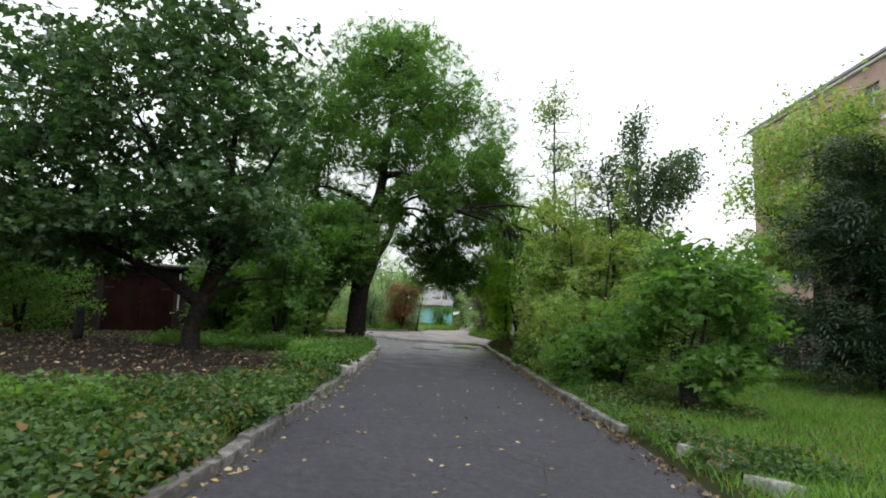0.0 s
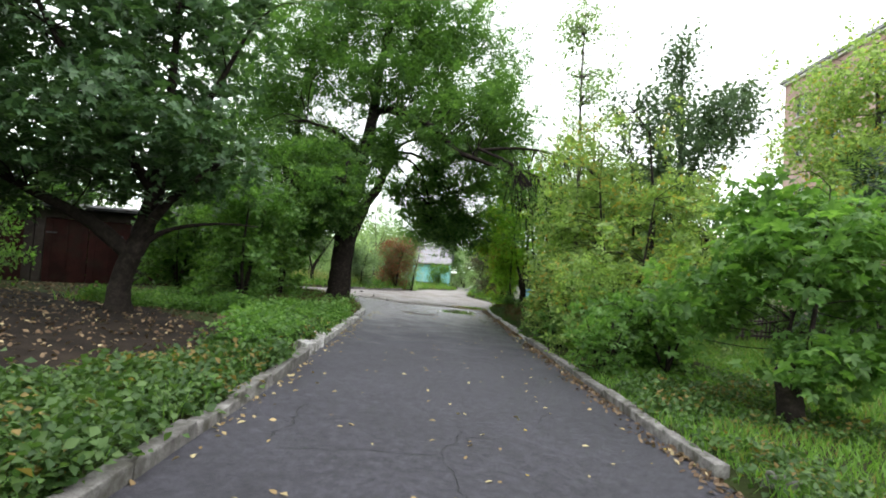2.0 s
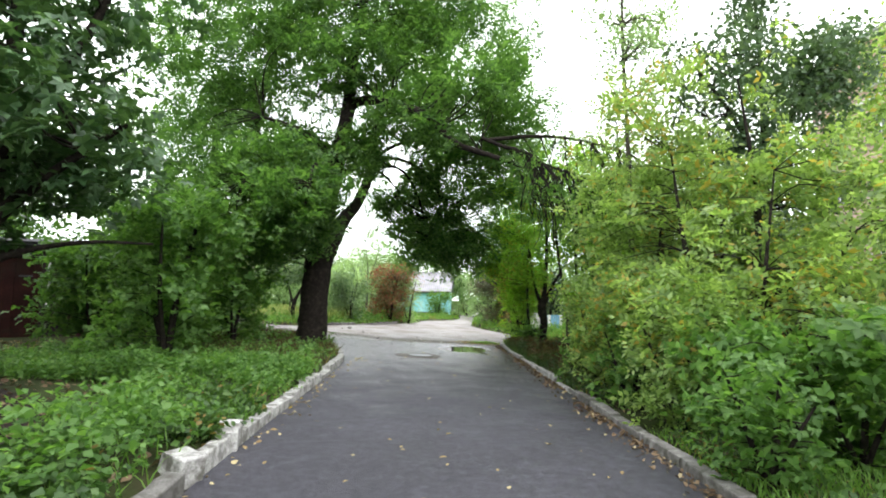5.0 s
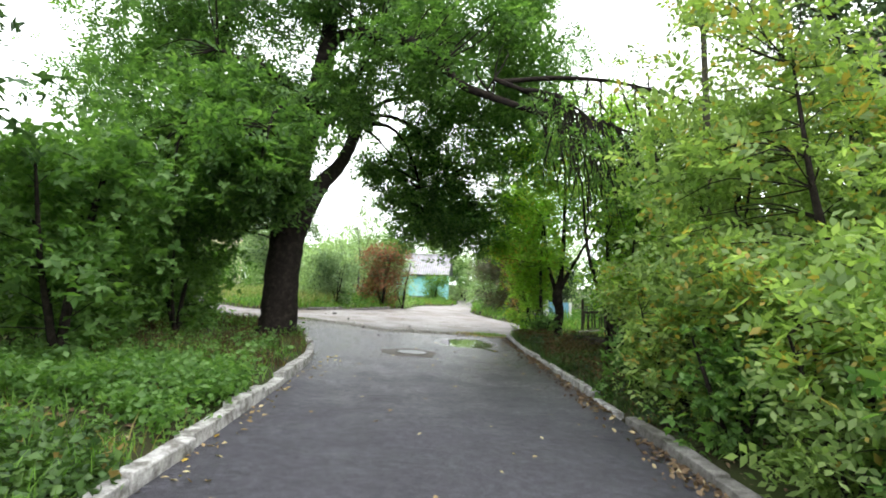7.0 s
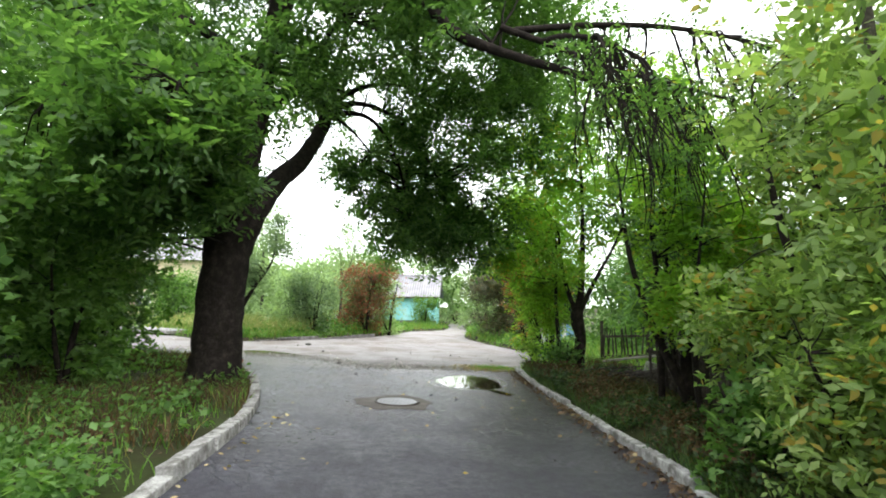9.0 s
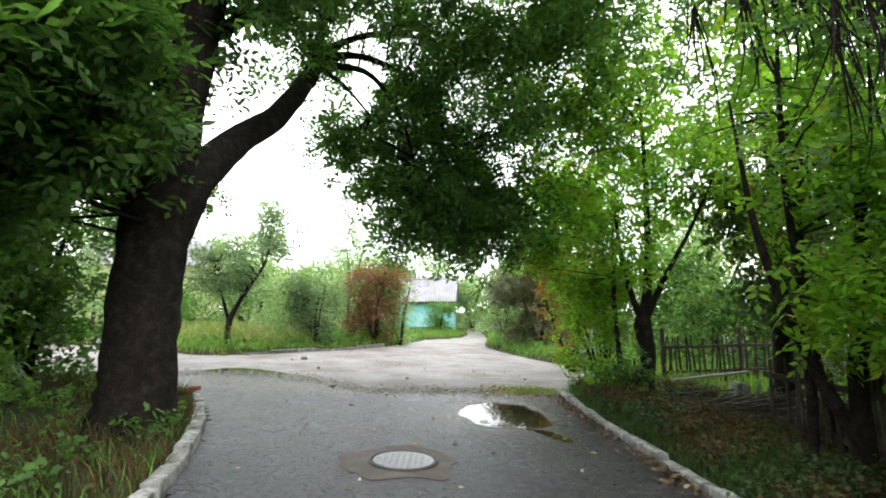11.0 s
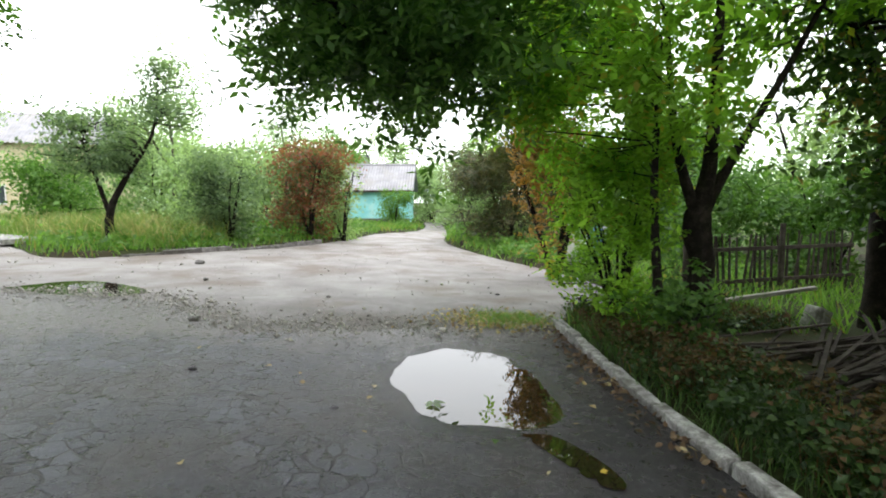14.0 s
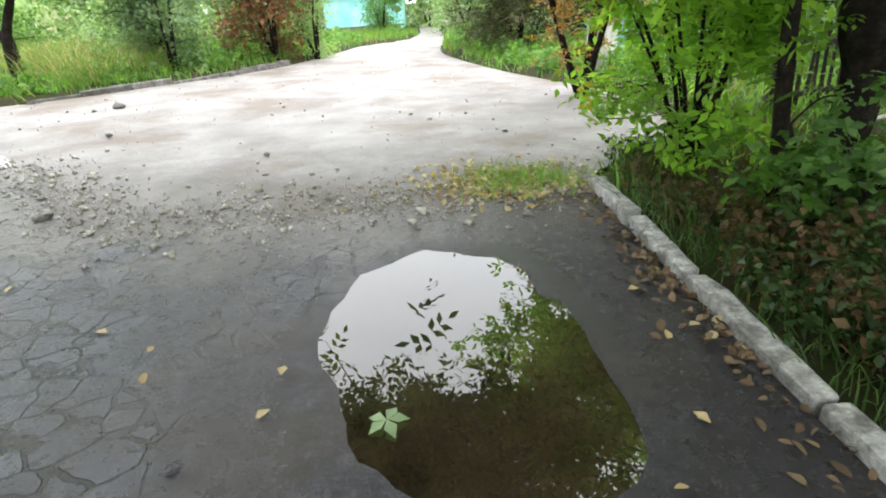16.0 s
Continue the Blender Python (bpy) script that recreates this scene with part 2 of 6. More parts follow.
BRICK_WALL = rough_surface("pale_red_brick", (0.33, 0.22, 0.19), (0.44, 0.31, 0.27), (0.54, 0.41, 0.36), 0.6, 14, 0.9, 0.4, 0.02)
PLASTER = rough_surface("pale_plaster", (0.5, 0.49, 0.46), (0.64, 0.63, 0.60), (0.74, 0.73, 0.70), 1.2, 20, 0.9, 0.3, 0.01)
CREAM = rough_surface("cream_plaster", (0.44, 0.38, 0.24), (0.58, 0.51, 0.34), (0.68, 0.61, 0.43), 1.2, 20, 0.9, 0.3, 0.01)
# Garage red and brick are near black: tree shade is put into both colours.
RUST_RED = rough_surface("shaded_rust_red_paint", (0.010, 0.004, 0.0035), (0.024, 0.008, 0.007), (0.045, 0.016, 0.013), 2.0, 30, 0.88, 0.4, 0.006, stain=(0.022, 0.014, 0.011), stain_scale=1.4)
DARK_WALL = rough_surface("shaded_brick", (0.016, 0.013, 0.012), (0.036, 0.029, 0.026), (0.065, 0.055, 0.048), 2.0, 25, 0.9, 0.5, 0.01)
ROOF_FELT = rough_surface("roofing_felt", (0.03, 0.03, 0.032), (0.06, 0.06, 0.064), (0.11, 0.11, 0.115), 2, 40, 0.85, 0.4, 0.01)
RUBBER = rough_surface("old_rubber", (0.008, 0.008, 0.008), (0.016, 0.016, 0.016), (0.03, 0.03, 0.03), 6, 60, 0.8, 0.4, 0.004)
WHITE_PAINT = rough_surface("flaking_white_paint", (0.5, 0.5, 0.49), (0.70, 0.70, 0.69), (0.8, 0.8, 0.79), 5, 50, 0.8, 0.4, 0.005)
BLUE_PAINT = rough_surface("faded_blue_paint", (0.10, 0.25, 0.38), (0.16, 0.36, 0.52), (0.25, 0.46, 0.6), 3, 40, 0.7, 0.3, 0.004)
FALLEN = leaf_mat("fallen_leaf", (0.16, 0.09, 0.04), (0.34, 0.24, 0.12), (0.55, 0.46, 0.27), odd=(0.5, 0.36, 0.06), odd_share=0.06, gloss=0.7, glow=0.1)
LITTER = leaf_mat("leaf_litter", (0.05, 0.028, 0.016), (0.11, 0.068, 0.04), (0.22, 0.15, 0.09), odd=(0.42, 0.34, 0.20), odd_share=0.06, gloss=0.8, glow=0.05)
STRAW = leaf_mat("dry_stalk", (0.17, 0.14, 0.06), (0.30, 0.255, 0.125), (0.44, 0.39, 0.22), odd=(0.17, 0.25, 0.07), odd_share=0.6, gloss=0.7, glow=0.3)
BRACKEN = leaf_mat("withered_weed", (0.035, 0.020, 0.009), (0.075, 0.042, 0.018), (0.13, 0.085, 0.035), odd=(0.05, 0.08, 0.025), odd_share=0.3, gloss=0.7, glow=0.2)
L_MAPLE = leaf_mat("maple_leaf", (0.020, 0.043, 0.018), (0.043, 0.083, 0.034), (0.105, 0.165, 0.085), gloss=0.28, glow=0.3)
L_ASH = leaf_mat("ash_leaf", (0.026, 0.058, 0.018), (0.064, 0.122, 0.036), (0.14, 0.22, 0.074), gloss=0.36, glow=0.58)
L_LIME = leaf_mat("boxelder_leaf", (0.064, 0.102, 0.034), (0.165, 0.225, 0.078), (0.32, 0.38, 0.165), odd=(0.36, 0.28, 0.08), odd_share=0.05, glow=0.54)
L_FRESH = leaf_mat("fresh_leaf", (0.040, 0.086, 0.022), (0.088, 0.162, 0.042), (0.16, 0.25, 0.085), glow=0.5)
# Fresh leaf green, lifted in colour to brighten crowns that get little light.
L_BOX_LIFTED = leaf_mat("box_elder_green_lifted", (0.072, 0.135, 0.020), (0.160, 0.265, 0.042), (0.26, 0.37, 0.08), odd=(0.34, 0.31, 0.06), odd_share=0.04, glow=0.66)
L_MID = leaf_mat("shrub_leaf", (0.028, 0.066, 0.015), (0.060, 0.122, 0.027), (0.112, 0.185, 0.048), glow=0.42)
L_VERGE = leaf_mat("nettle_leaf", (0.012, 0.027, 0.008), (0.028, 0.054, 0.015), (0.065, 0.10, 0.03), odd=(0.10, 0.06, 0.03), odd_share=0.1, glow=0.3)
L_DARK = leaf_mat("dark_leaf", (0.010, 0.022, 0.012), (0.020, 0.040, 0.020), (0.042, 0.068, 0.032), glow=0.2)
L_PLUM = leaf_mat("plum_leaf", (0.030, 0.052, 0.028), (0.066, 0.102, 0.056), (0.115, 0.16, 0.098), glow=0.35)
L_APPLE = leaf_mat("apple_leaf", (0.065, 0.098, 0.056), (0.125, 0.172, 0.104), (0.20, 0.255, 0.165), glow=0.42)
# Pale leaf colour, lightened further so that far growth looks hazy.
L_PALE_HAZED = leaf_mat("pale_and_hazed_leaf", (0.13, 0.180, 0.095), (0.22, 0.285, 0.155), (0.31, 0.38, 0.225), glow=0.42)
L_RED = leaf_mat("reddish_leaf", (0.10, 0.034, 0.026), (0.19, 0.066, 0.044), (0.25, 0.11, 0.065), odd=(0.10, 0.13, 0.06), odd_share=0.33, glow=0.4)
L_ORANGE = leaf_mat("orange_leaf", (0.16, 0.075, 0.020), (0.28, 0.135, 0.035), (0.36, 0.20, 0.06), odd=(0.09, 0.11, 0.03), odd_share=0.22, glow=0.35)
L_BROWNISH = leaf_mat("bronzed_leaf", (0.040, 0.035, 0.018), (0.080, 0.066, 0.032), (0.13, 0.10, 0.05), odd=(0.035, 0.055, 0.02), odd_share=0.45, glow=0.28)
L_WEED = leaf_mat("weed_leaf", (0.018, 0.042, 0.011), (0.045, 0.086, 0.022), (0.10, 0.155, 0.045), odd=(0.22, 0.16, 0.05), odd_share=0.06, glow=0.3)
L_GRASS = leaf_mat("grass_blade", (0.042, 0.098, 0.016), (0.11, 0.205, 0.036), (0.19, 0.30, 0.075), odd=(0.25, 0.22, 0.08), odd_share=0.08, gloss=0.45, glow=0.42)


def water_mat():
    m, nt, p = fresh("puddle_water")
    mud = ramp(nt, noise_tex(nt, 3, 4), [(0.35, (0.014, 0.010, 0.006)), (0.65, (0.034, 0.024, 0.014))])
    nt.links.new(mud, p.inputs["Base Color"])
    p.inputs["Roughness"].default_value, p.inputs["IOR"].default_value = 0.012, 1.5
    p.inputs["Specular IOR Level"].default_value = 0.9
    nt.links.new(bumped(nt, noise_tex(nt, 5, 2), 0.04, 0.01), p.inputs["Normal"])
    return m


def glass_mat():
    m, nt, p = fresh("window_glass")
    p.inputs["Base Color"].default_value = (0.05, 0.06, 0.07, 1)
    p.inputs["Roughness"].default_value, p.inputs["IOR"].default_value = 0.04, 1.6
    return m


WATER, GLASS = water_mat(), glass_mat()

# ---------------------------------------------------------------- building helpers
RNG = np.random.default_rng(7)


def mesh_np(name, verts, faces, material, smooth=False):
    """A mesh from arrays: verts (n, 3), faces (m, k)."""
    me = bpy.data.meshes.new(name)
    verts, faces = np.asarray(verts, np.float32), np.asarray(faces, np.int32)
    me.vertices.add(len(verts))
    me.vertices.foreach_set("co", verts.ravel())
    k = faces.shape[1]
    me.loops.add(faces.size)
    me.loops.foreach_set("vertex_index", faces.ravel())
    me.polygons.add(len(faces))
    me.polygons.foreach_set("loop_start", np.arange(0, faces.size, k, dtype=np.int32))
    if smooth:
        me.polygons.foreach_set("use_smooth", np.ones(len(faces), bool))
    me.update(calc_edges=True)
    me.validate()
    me.materials.append(material)
    return me


def part(name, data, material, parent, label="", kind=""):
    """One mesh object under a thing or a part; data is a bmesh or a mesh."""
    if isinstance(data, bmesh.types.BMesh):
        me = bpy.data.meshes.new(name)
        data.to_mesh(me)
        data.free()
        me.materials.append(material)
        data = me
    ob = new(name, data)
    ob.parent = parent
    return tagged(ob, label=label, kind=kind)


def thing(name, at, label, category, group="", kind="", turn=0.0):
    e = new(name)
    e.matrix_world = pose(*at, 0, 0, turn)
    e.empty_display_size = 0.2
    return tagged(e, label, category, group, kind)


def solid(name, data, material, label, category, group="", kind=""):
    ob = part(name, data, material, None)
    return tagged(ob, label, category, group, kind)


def box(size, at=(0, 0, 0), bevel=0.0, bm=None, turn=(0, 0, 0)):
    bm = bm or bmesh.new()
    m = pose(*at, *turn) @ Matrix.Diagonal((*size, 1))
    made = bmesh.ops.create_cube(bm, size=1, matrix=m)
    if bevel:
        edges = list({e for v in made["verts"] for e in v.link_edges})
        bmesh.ops.bevel(bm, geom=edges, offset=bevel, segments=2, affect="EDGES", profile=0.6)
    return bm


def cyl(r1, r2, h, at=(0, 0, 0), seg=16, bm=None, turn=(0, 0, 0)):
    bm = bm or bmesh.new()
    bmesh.ops.create_cone(bm, cap_ends=True, segments=seg, radius1=r1, radius2=r2, depth=h, matrix=pose(*at, *turn))
    return bm


def roughen(bm, amount, scale=6.0, seed=0.0):
    for v in bm.verts:
        n = noise.noise_vector(v.co * scale + Vector((seed, seed * 1.7, 0)))
        v.co += n * amount
    return bm


def tube_arrays(points, radii, sides=8, wobble=0.0):
    """Verts and quads of a tapered tube along points."""
    pts, radii = np.asarray(points, float), np.asarray(radii, float)
    d = np.gradient(pts, axis=0)
    d /= np.linalg.norm(d, axis=1, keepdims=True) + 1e-9
    ref = np.where(np.abs(d[:, 2:3]) > 0.9, [[1.0, 0, 0]], [[0, 0, 1.0]])
    a = np.cross(d, ref)
    a /= np.linalg.norm(a, axis=1, keepdims=True) + 1e-9
    for i in range(1, len(a)):
        a[i] = a[i - 1] - d[i] * (a[i - 1] @ d[i])
        a[i] /= np.linalg.norm(a[i]) + 1e-9
    b = np.cross(d, a)
    th = np.linspace(0, 2 * np.pi, sides, endpoint=False)
    rr = radii[:, None] * np.ones(sides)
    if wobble:
        rr = rr * (1 + wobble * np.random.default_rng(int(abs(pts[0, 0] * 97 + pts[-1, 2] * 31))).uniform(-1, 1, rr.shape))
    v = pts[:, None] + rr[..., None] * (np.cos(th)[None, :, None] * a[:, None] + np.sin(th)[None, :, None] * b[:, None])
    n = len(pts)
    i, j = np.meshgrid(np.arange(n - 1), np.arange(sides), indexing="ij")
    k = (j + 1) % sides
    f = np.stack([i * sides + j, i * sides + k, (i + 1) * sides + k, (i + 1) * sides + j], -1).reshape(-1, 4)
    return v.reshape(-1, 3), f


def joined(chunks):
    vs, fs, o = [], [], 0
    for v, f in chunks:
        vs.append(v)
        fs.append(f + o)
        o += len(v)
    return np.concatenate(vs), np.concatenate(fs)


def smooth_line(points, n):
    """Catmull-Rom through points of any width; n samples a span."""
    p = np.asarray(points, float)
    p = np.vstack([2 * p[0] - p[1], p, 2 * p[-1] - p[-2]])
    out = []
    for i in range(1, len(p) - 2):
        t = np.linspace(0, 1, n, endpoint=False)[:, None]
        a, b, c, d = p[i - 1], p[i], p[i + 1], p[i + 2]
        out.append(0.5 * (2 * b + (c - a) * t + (2 * a - 5 * b + 4 * c - d) * t ** 2 + (3 * b - a - 3 * c + d) * t ** 3))
    return np.vstack(out + [p[-2:-1]])


# ---------------------------------------------------------------- ground plan
SLOPE = 0.0437
LEFT_EDGE = [(-1.75, -12), (-1.8, 0), (-1.84, 4), (-1.87, 6.5), (-1.92, 9.3), (-2.07, 12), (-2.2, 14.5), (-2.28, 16.5), (-2.42, 18.8),
             (-2.54, 19.6), (-2.74, 20.5), (-3.08, 21.5), (-3.38, 22.35), (-4.05, 23.7), (-4.9, 24.85), (-5.9, 25.7), (-7.6, 26.4), (-10, 26.9), (-30, 28.0)]
RIGHT_EDGE = [(2.6, -12), (2.5, 5), (2.42, 7.4), (2.34, 8.6), (2.17, 12.6), (2.06, 15.5), (1.97, 18.5), (1.89, 20.8), (1.78, 22.6), (1.735, 24.2), (1.735, 26.1)]
JOIN = [(1.735, 26.1), (1.2, 26.0), (0.6, 25.8), (-0.3, 25.72), (-1.1, 25.55), (-2.0, 25.5), (-2.6, 26.1), (-3.4, 26.9), (-4.9, 27.25), (-6.5, 27.3), (-8.0, 26.6)]
FAR_EDGE = [(-30, 41), (-13, 35.4), (-10.6, 34.2), (-8.4, 32.0), (-7.0, 32.2), (-5.4, 33.5), (-3.3, 36.6), (-2.3, 40), (-1.6, 43.5), (0.2, 47), (0.9, 53), (1.0, 60), (3, 75)]
NEAR_RIGHT = [(4.4, 75), (2.3, 60), (2.0, 52), (1.75, 46), (1.3, 41), (1.45, 38.4), (2.2, 35), (2.9, 33), (3.6, 31.2), (3.6, 28.8), (3.1, 27.5), (1.95, 26.6)]
PUDDLE = [(-0.2, 24.35), (-0.1, 24.7), (0.08, 24.97), (0.45, 25.02), (0.72, 24.9), (0.88, 24.6), (1.0, 24.25), (1.06, 23.8), (1.06, 23.4), (0.97, 23.1),
          (0.7, 23.08), (0.35, 23.12), (0.08, 23.2), (0.0, 23.5), (-0.1, 23.8), (-0.22, 24.05)]


def sdf(poly, x, y):
    """Signed distance to a polygon, negative inside."""
    p = np.asarray(poly, float)
    q = np.roll(p, -1, 0)
    best, inside = np.full(np.shape(x), 1e9), np.zeros(np.shape(x), bool)
    for (ax, ay), (bx, by) in zip(p, q):
        ex, ey = bx - ax, by - ay
        t = np.clip(((x - ax) * ex + (y - ay) * ey) / (ex * ex + ey * ey + 1e-12), 0, 1)
        best = np.minimum(best, np.hypot(x - ax - t * ex, y - ay - t * ey))
        cross = ((ay > y) != (by > y)) & (x < ex * (y - ay) / (ey if abs(ey) > 1e-12 else 1e-12) + ax)
        inside ^= cross
    return np.where(inside, -best, best)


def smoothstep(a, b, x):
    t = np.clip((np.asarray(x, float) - a) / (b - a), 0, 1)
    return t * t * (3 - 2 * t)


left_s = smooth_line(LEFT_EDGE, 4)
right_s = smooth_line(RIGHT_EDGE, 4)
_j = smooth_line(JOIN, 6)[1:]
_j[:, 1] += 0.10 * np.sin(_j[:, 0] * 9.0) * np.sin(_j[:, 0] * 3.7 + 1) + 0.05 * np.sin(_j[:, 0] * 23.0)
ROAD_POLY = np.vstack([right_s, _j, left_s[::-1][np.searchsorted(-left_s[::-1][:, 1], -26.35):]])
DIRT_POLY = np.vstack([[(1.6, 25.4), (-1, 25.0), (-2.3, 25.0), (-4.4, 25.9)], left_s[left_s[:, 0] < -5.2], smooth_line(FAR_EDGE, 3), smooth_line(NEAR_RIGHT, 3)])
PUD_S = smooth_line(PUDDLE + PUDDLE[:1], 8)[:-1]
PUD_S = np.array([(x + 0.07 * noise.noise(Vector((x * 3.3, y * 3.3, 1.0))) + 0.045 * noise.noise(Vector((x * 9, y * 9, 2.0))),
                   y + 0.10 * noise.noise(Vector((x * 3.3, y * 3.3, 5.0))) + 0.05 * noise.noise(Vector((x * 9, y * 9, 6.0)))) for x, y in PUD_S])
PUD_Z = -0.053


def gz(x, y=0.0):
    """Height of the plain cross fall."""
    return -SLOPE * 8 * np.tanh(np.asarray(x, float) / 8)


def fbm(x, y, s, seed=0.0):
    a = np.sin(x * s * 1.0 + 1.3 * np.sin(y * s * 0.8 + seed)) + np.sin(y * s * 1.1 + 1.7 * np.sin(x * s * 0.7 + seed * 2 + 1))
    b = np.sin(x * s * 2.3 + 2 * np.sin(y * s * 1.9 + 4 + seed)) + np.sin(y * s * 2.6 + seed + 1.1 * np.sin(x * s * 2.2))
    return a * 0.3 + b * 0.15


def road_z(x, y):
    z = gz(x) + 0.006 * fbm(x, y, 1.1)
    d = sdf(PUD_S, x, y)
    k = smoothstep(0.0, 0.55, d)
    bed = PUD_Z + 0.10 * np.clip(d, -0.25, 0.04)
    return bed * (1 - k) + z * k


def ground_z(x, y):
    """The turf outside road and dirt; dropped beneath them."""
    d = np.minimum(sdf(ROAD_POLY, x, y), sdf(DIRT_POLY, x, y))
    up = smoothstep(0.0, 0.22, d)
    rise = 0.075 + 0.05 * fbm(x, y, 0.5, 2.0) * smoothstep(0.3, 3, d) + 0.18 * smoothstep(6, 30, d) * (fbm(x, y, 0.12, 5.0) + 0.5)
    return gz(x) + up * rise - (1 - up) * 0.09


def z_at(x, y):
    return float(ground_z(np.array([x]), np.array([y]))[0])


def sheet(poly, step, zfun, lift):
    """A grid clipped to a polygon, its rim drawn onto the outline."""
    p = np.asarray(poly, float)
    xs, ys = np.arange(p[:, 0].min() - step, p[:, 0].max() + step, step), np.arange(p[:, 1].min() - step, p[:, 1].max() + step, step)
    X, Y = np.meshgrid(xs, ys, indexing="ij")
    nx, ny = X.shape
    i, j = np.meshgrid(np.arange(nx - 1), np.arange(ny - 1), indexing="ij")
    keep = sdf(p, X[:-1, :-1] + step / 2, Y[:-1, :-1] + step / 2) < 0
    f = np.stack([i * ny + j, (i + 1) * ny + j, (i + 1) * ny + j + 1, i * ny + j + 1], -1)[keep]
    used, inv = np.unique(f, return_inverse=True)
    x, y = X.ravel()[used], Y.ravel()[used]
    d = sdf(p, x, y)
    rim = d > -step * 0.55
    q = np.roll(p, -1, 0)
    best, bx, by = np.full(x.shape, 1e9), x.copy(), y.copy()
    for a, b in zip(p, q):
        e = b - a
        t = np.clip(((x - a[0]) * e[0] + (y - a[1]) * e[1]) / (e @ e + 1e-12), 0, 1)
        cx, cy = a[0] + t * e[0], a[1] + t * e[1]
        dd = np.hypot(x - cx, y - cy)
        m = dd < best
        best, bx, by = np.where(m, dd, best), np.where(m, cx, bx), np.where(m, cy, by)
    x, y = np.where(rim, bx, x), np.where(rim, by, y)
    return np.stack([x, y, zfun(x, y) + lift], -1), inv.reshape(f.shape)


def spaced(fine_a, fine_b, step, far):
    inner = np.arange(fine_a, fine_b + step / 2, step)
    grow = np.array([step * 1.35 ** k for k in range(1, 40)]).cumsum()
    grow = grow[grow < far]
    return np.concatenate([fine_a - grow[::-1], inner, fine_b + grow])


def build_ground():
    xs, ys = spaced(-14, 9, 0.22, 900), spaced(-4, 40, 0.22, 900)
    X, Y = np.meshgrid(xs, ys, indexing="ij")
    Z = ground_z(X.ravel(), Y.ravel())
    nx, ny = X.shape
    i, j = np.meshgrid(np.arange(nx - 1), np.arange(ny - 1), indexing="ij")
    f = np.stack([i * ny + j, (i + 1) * ny + j, (i + 1) * ny + j + 1, i * ny + j + 1], -1).reshape(-1, 4)
    me = mesh_np("ground", np.stack([X.ravel(), Y.ravel(), Z], -1), f, SOIL, True)
    solid("ground", me, SOIL, "uneven turf and brown soil beside the lane", "ground", kind="structure")
    v, f = sheet(ROAD_POLY, 0.13, road_z, 0.0)
    solid("road", mesh_np("road", v, f, ASPHALT, True), ASPHALT, "worn dark asphalt lane, cracked and damp near the junction", "road", kind="structure")
    v, f = sheet(DIRT_POLY, 0.3, lambda x, y: gz(x) + 0.012 * fbm(x, y, 0.9, 1.0) - 0.09 * smoothstep(-0.15, -0.5, sdf(ROAD_POLY, x, y)), -0.016)
    solid("road_dirt", mesh_np("road_dirt", v, f, DIRT, True), DIRT, "pale packed dirt and gravel crossing the lane's end", "road", kind="structure")
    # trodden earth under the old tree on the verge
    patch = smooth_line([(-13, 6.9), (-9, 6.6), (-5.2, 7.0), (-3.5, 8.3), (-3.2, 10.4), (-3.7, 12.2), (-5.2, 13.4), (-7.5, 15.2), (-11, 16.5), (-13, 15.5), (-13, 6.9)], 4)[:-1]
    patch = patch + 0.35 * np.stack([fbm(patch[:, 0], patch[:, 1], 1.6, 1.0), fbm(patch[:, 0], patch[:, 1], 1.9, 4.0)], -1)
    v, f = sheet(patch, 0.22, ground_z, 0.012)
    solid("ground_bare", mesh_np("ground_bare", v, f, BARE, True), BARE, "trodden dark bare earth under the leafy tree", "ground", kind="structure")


build_ground()


pud_v, pud_f = sheet(np.array([0.45, 24.05]) + (PUD_S - [0.45, 24.05]) * 1.06, 0.07, lambda x, y: PUD_Z + 0 * x, 0.0)
solid("puddle", mesh_np("puddle", pud_v, pud_f, WATER, True), WATER, "still brown rain puddle mirroring the pale sky", "puddle", kind="structure")

# ---------------------------------------------------------------- foliage
def leaf_fan(count, length, width, spread, cup=0.15):
    """A palmate leaf: pointed lobes radiating from one stalk, as diamonds (count, 4, 3)."""
    out = []
    for k in range(count):
        a = (k / (count - 1) - 0.5) * spread if count > 1 else 0.0
        l = length * (1 - 0.35 * abs(a) / (spread / 2 + 1e-6) * 0.8)
        d = np.array([math.sin(a), math.cos(a), 0])
        s = np.array([math.cos(a), -math.sin(a), 0])
        up = np.array([0, 0, 1.0])
        out.append([d * 0, d * l * 0.52 + s * width / 2 + up * cup * width, d * l - up * cup * l * 0.8, d * l * 0.52 - s * width / 2 + up * cup * width])
    return np.array(out)


def leaf_pinnate(pairs, spacing, length, width):
    """A compound leaf: leaflets in pairs along a drooping stalk."""
    out = []
    for k in range(pairs * 2 + 1):
        i, side = divmod(k, 2)
        y = (i + 0.6) * spacing
        side = 0 if k == pairs * 2 else (1 if side else -1)
        a = side * 1.0
        base = np.array([0, y, -0.35 * y * y / (pairs * spacing)])
        d = np.array([math.sin(a), math.cos(a), -0.25])
        s = np.array([math.cos(a), -math.sin(a), 0])
        up = np.array([0, 0, 1.0])
        out.append([base, base + d * length * 0.45 + s * width / 2 + up * width * 0.12, base + d * length, base + d * length * 0.45 - s * width / 2 + up * width * 0.12])
    return np.array(out)


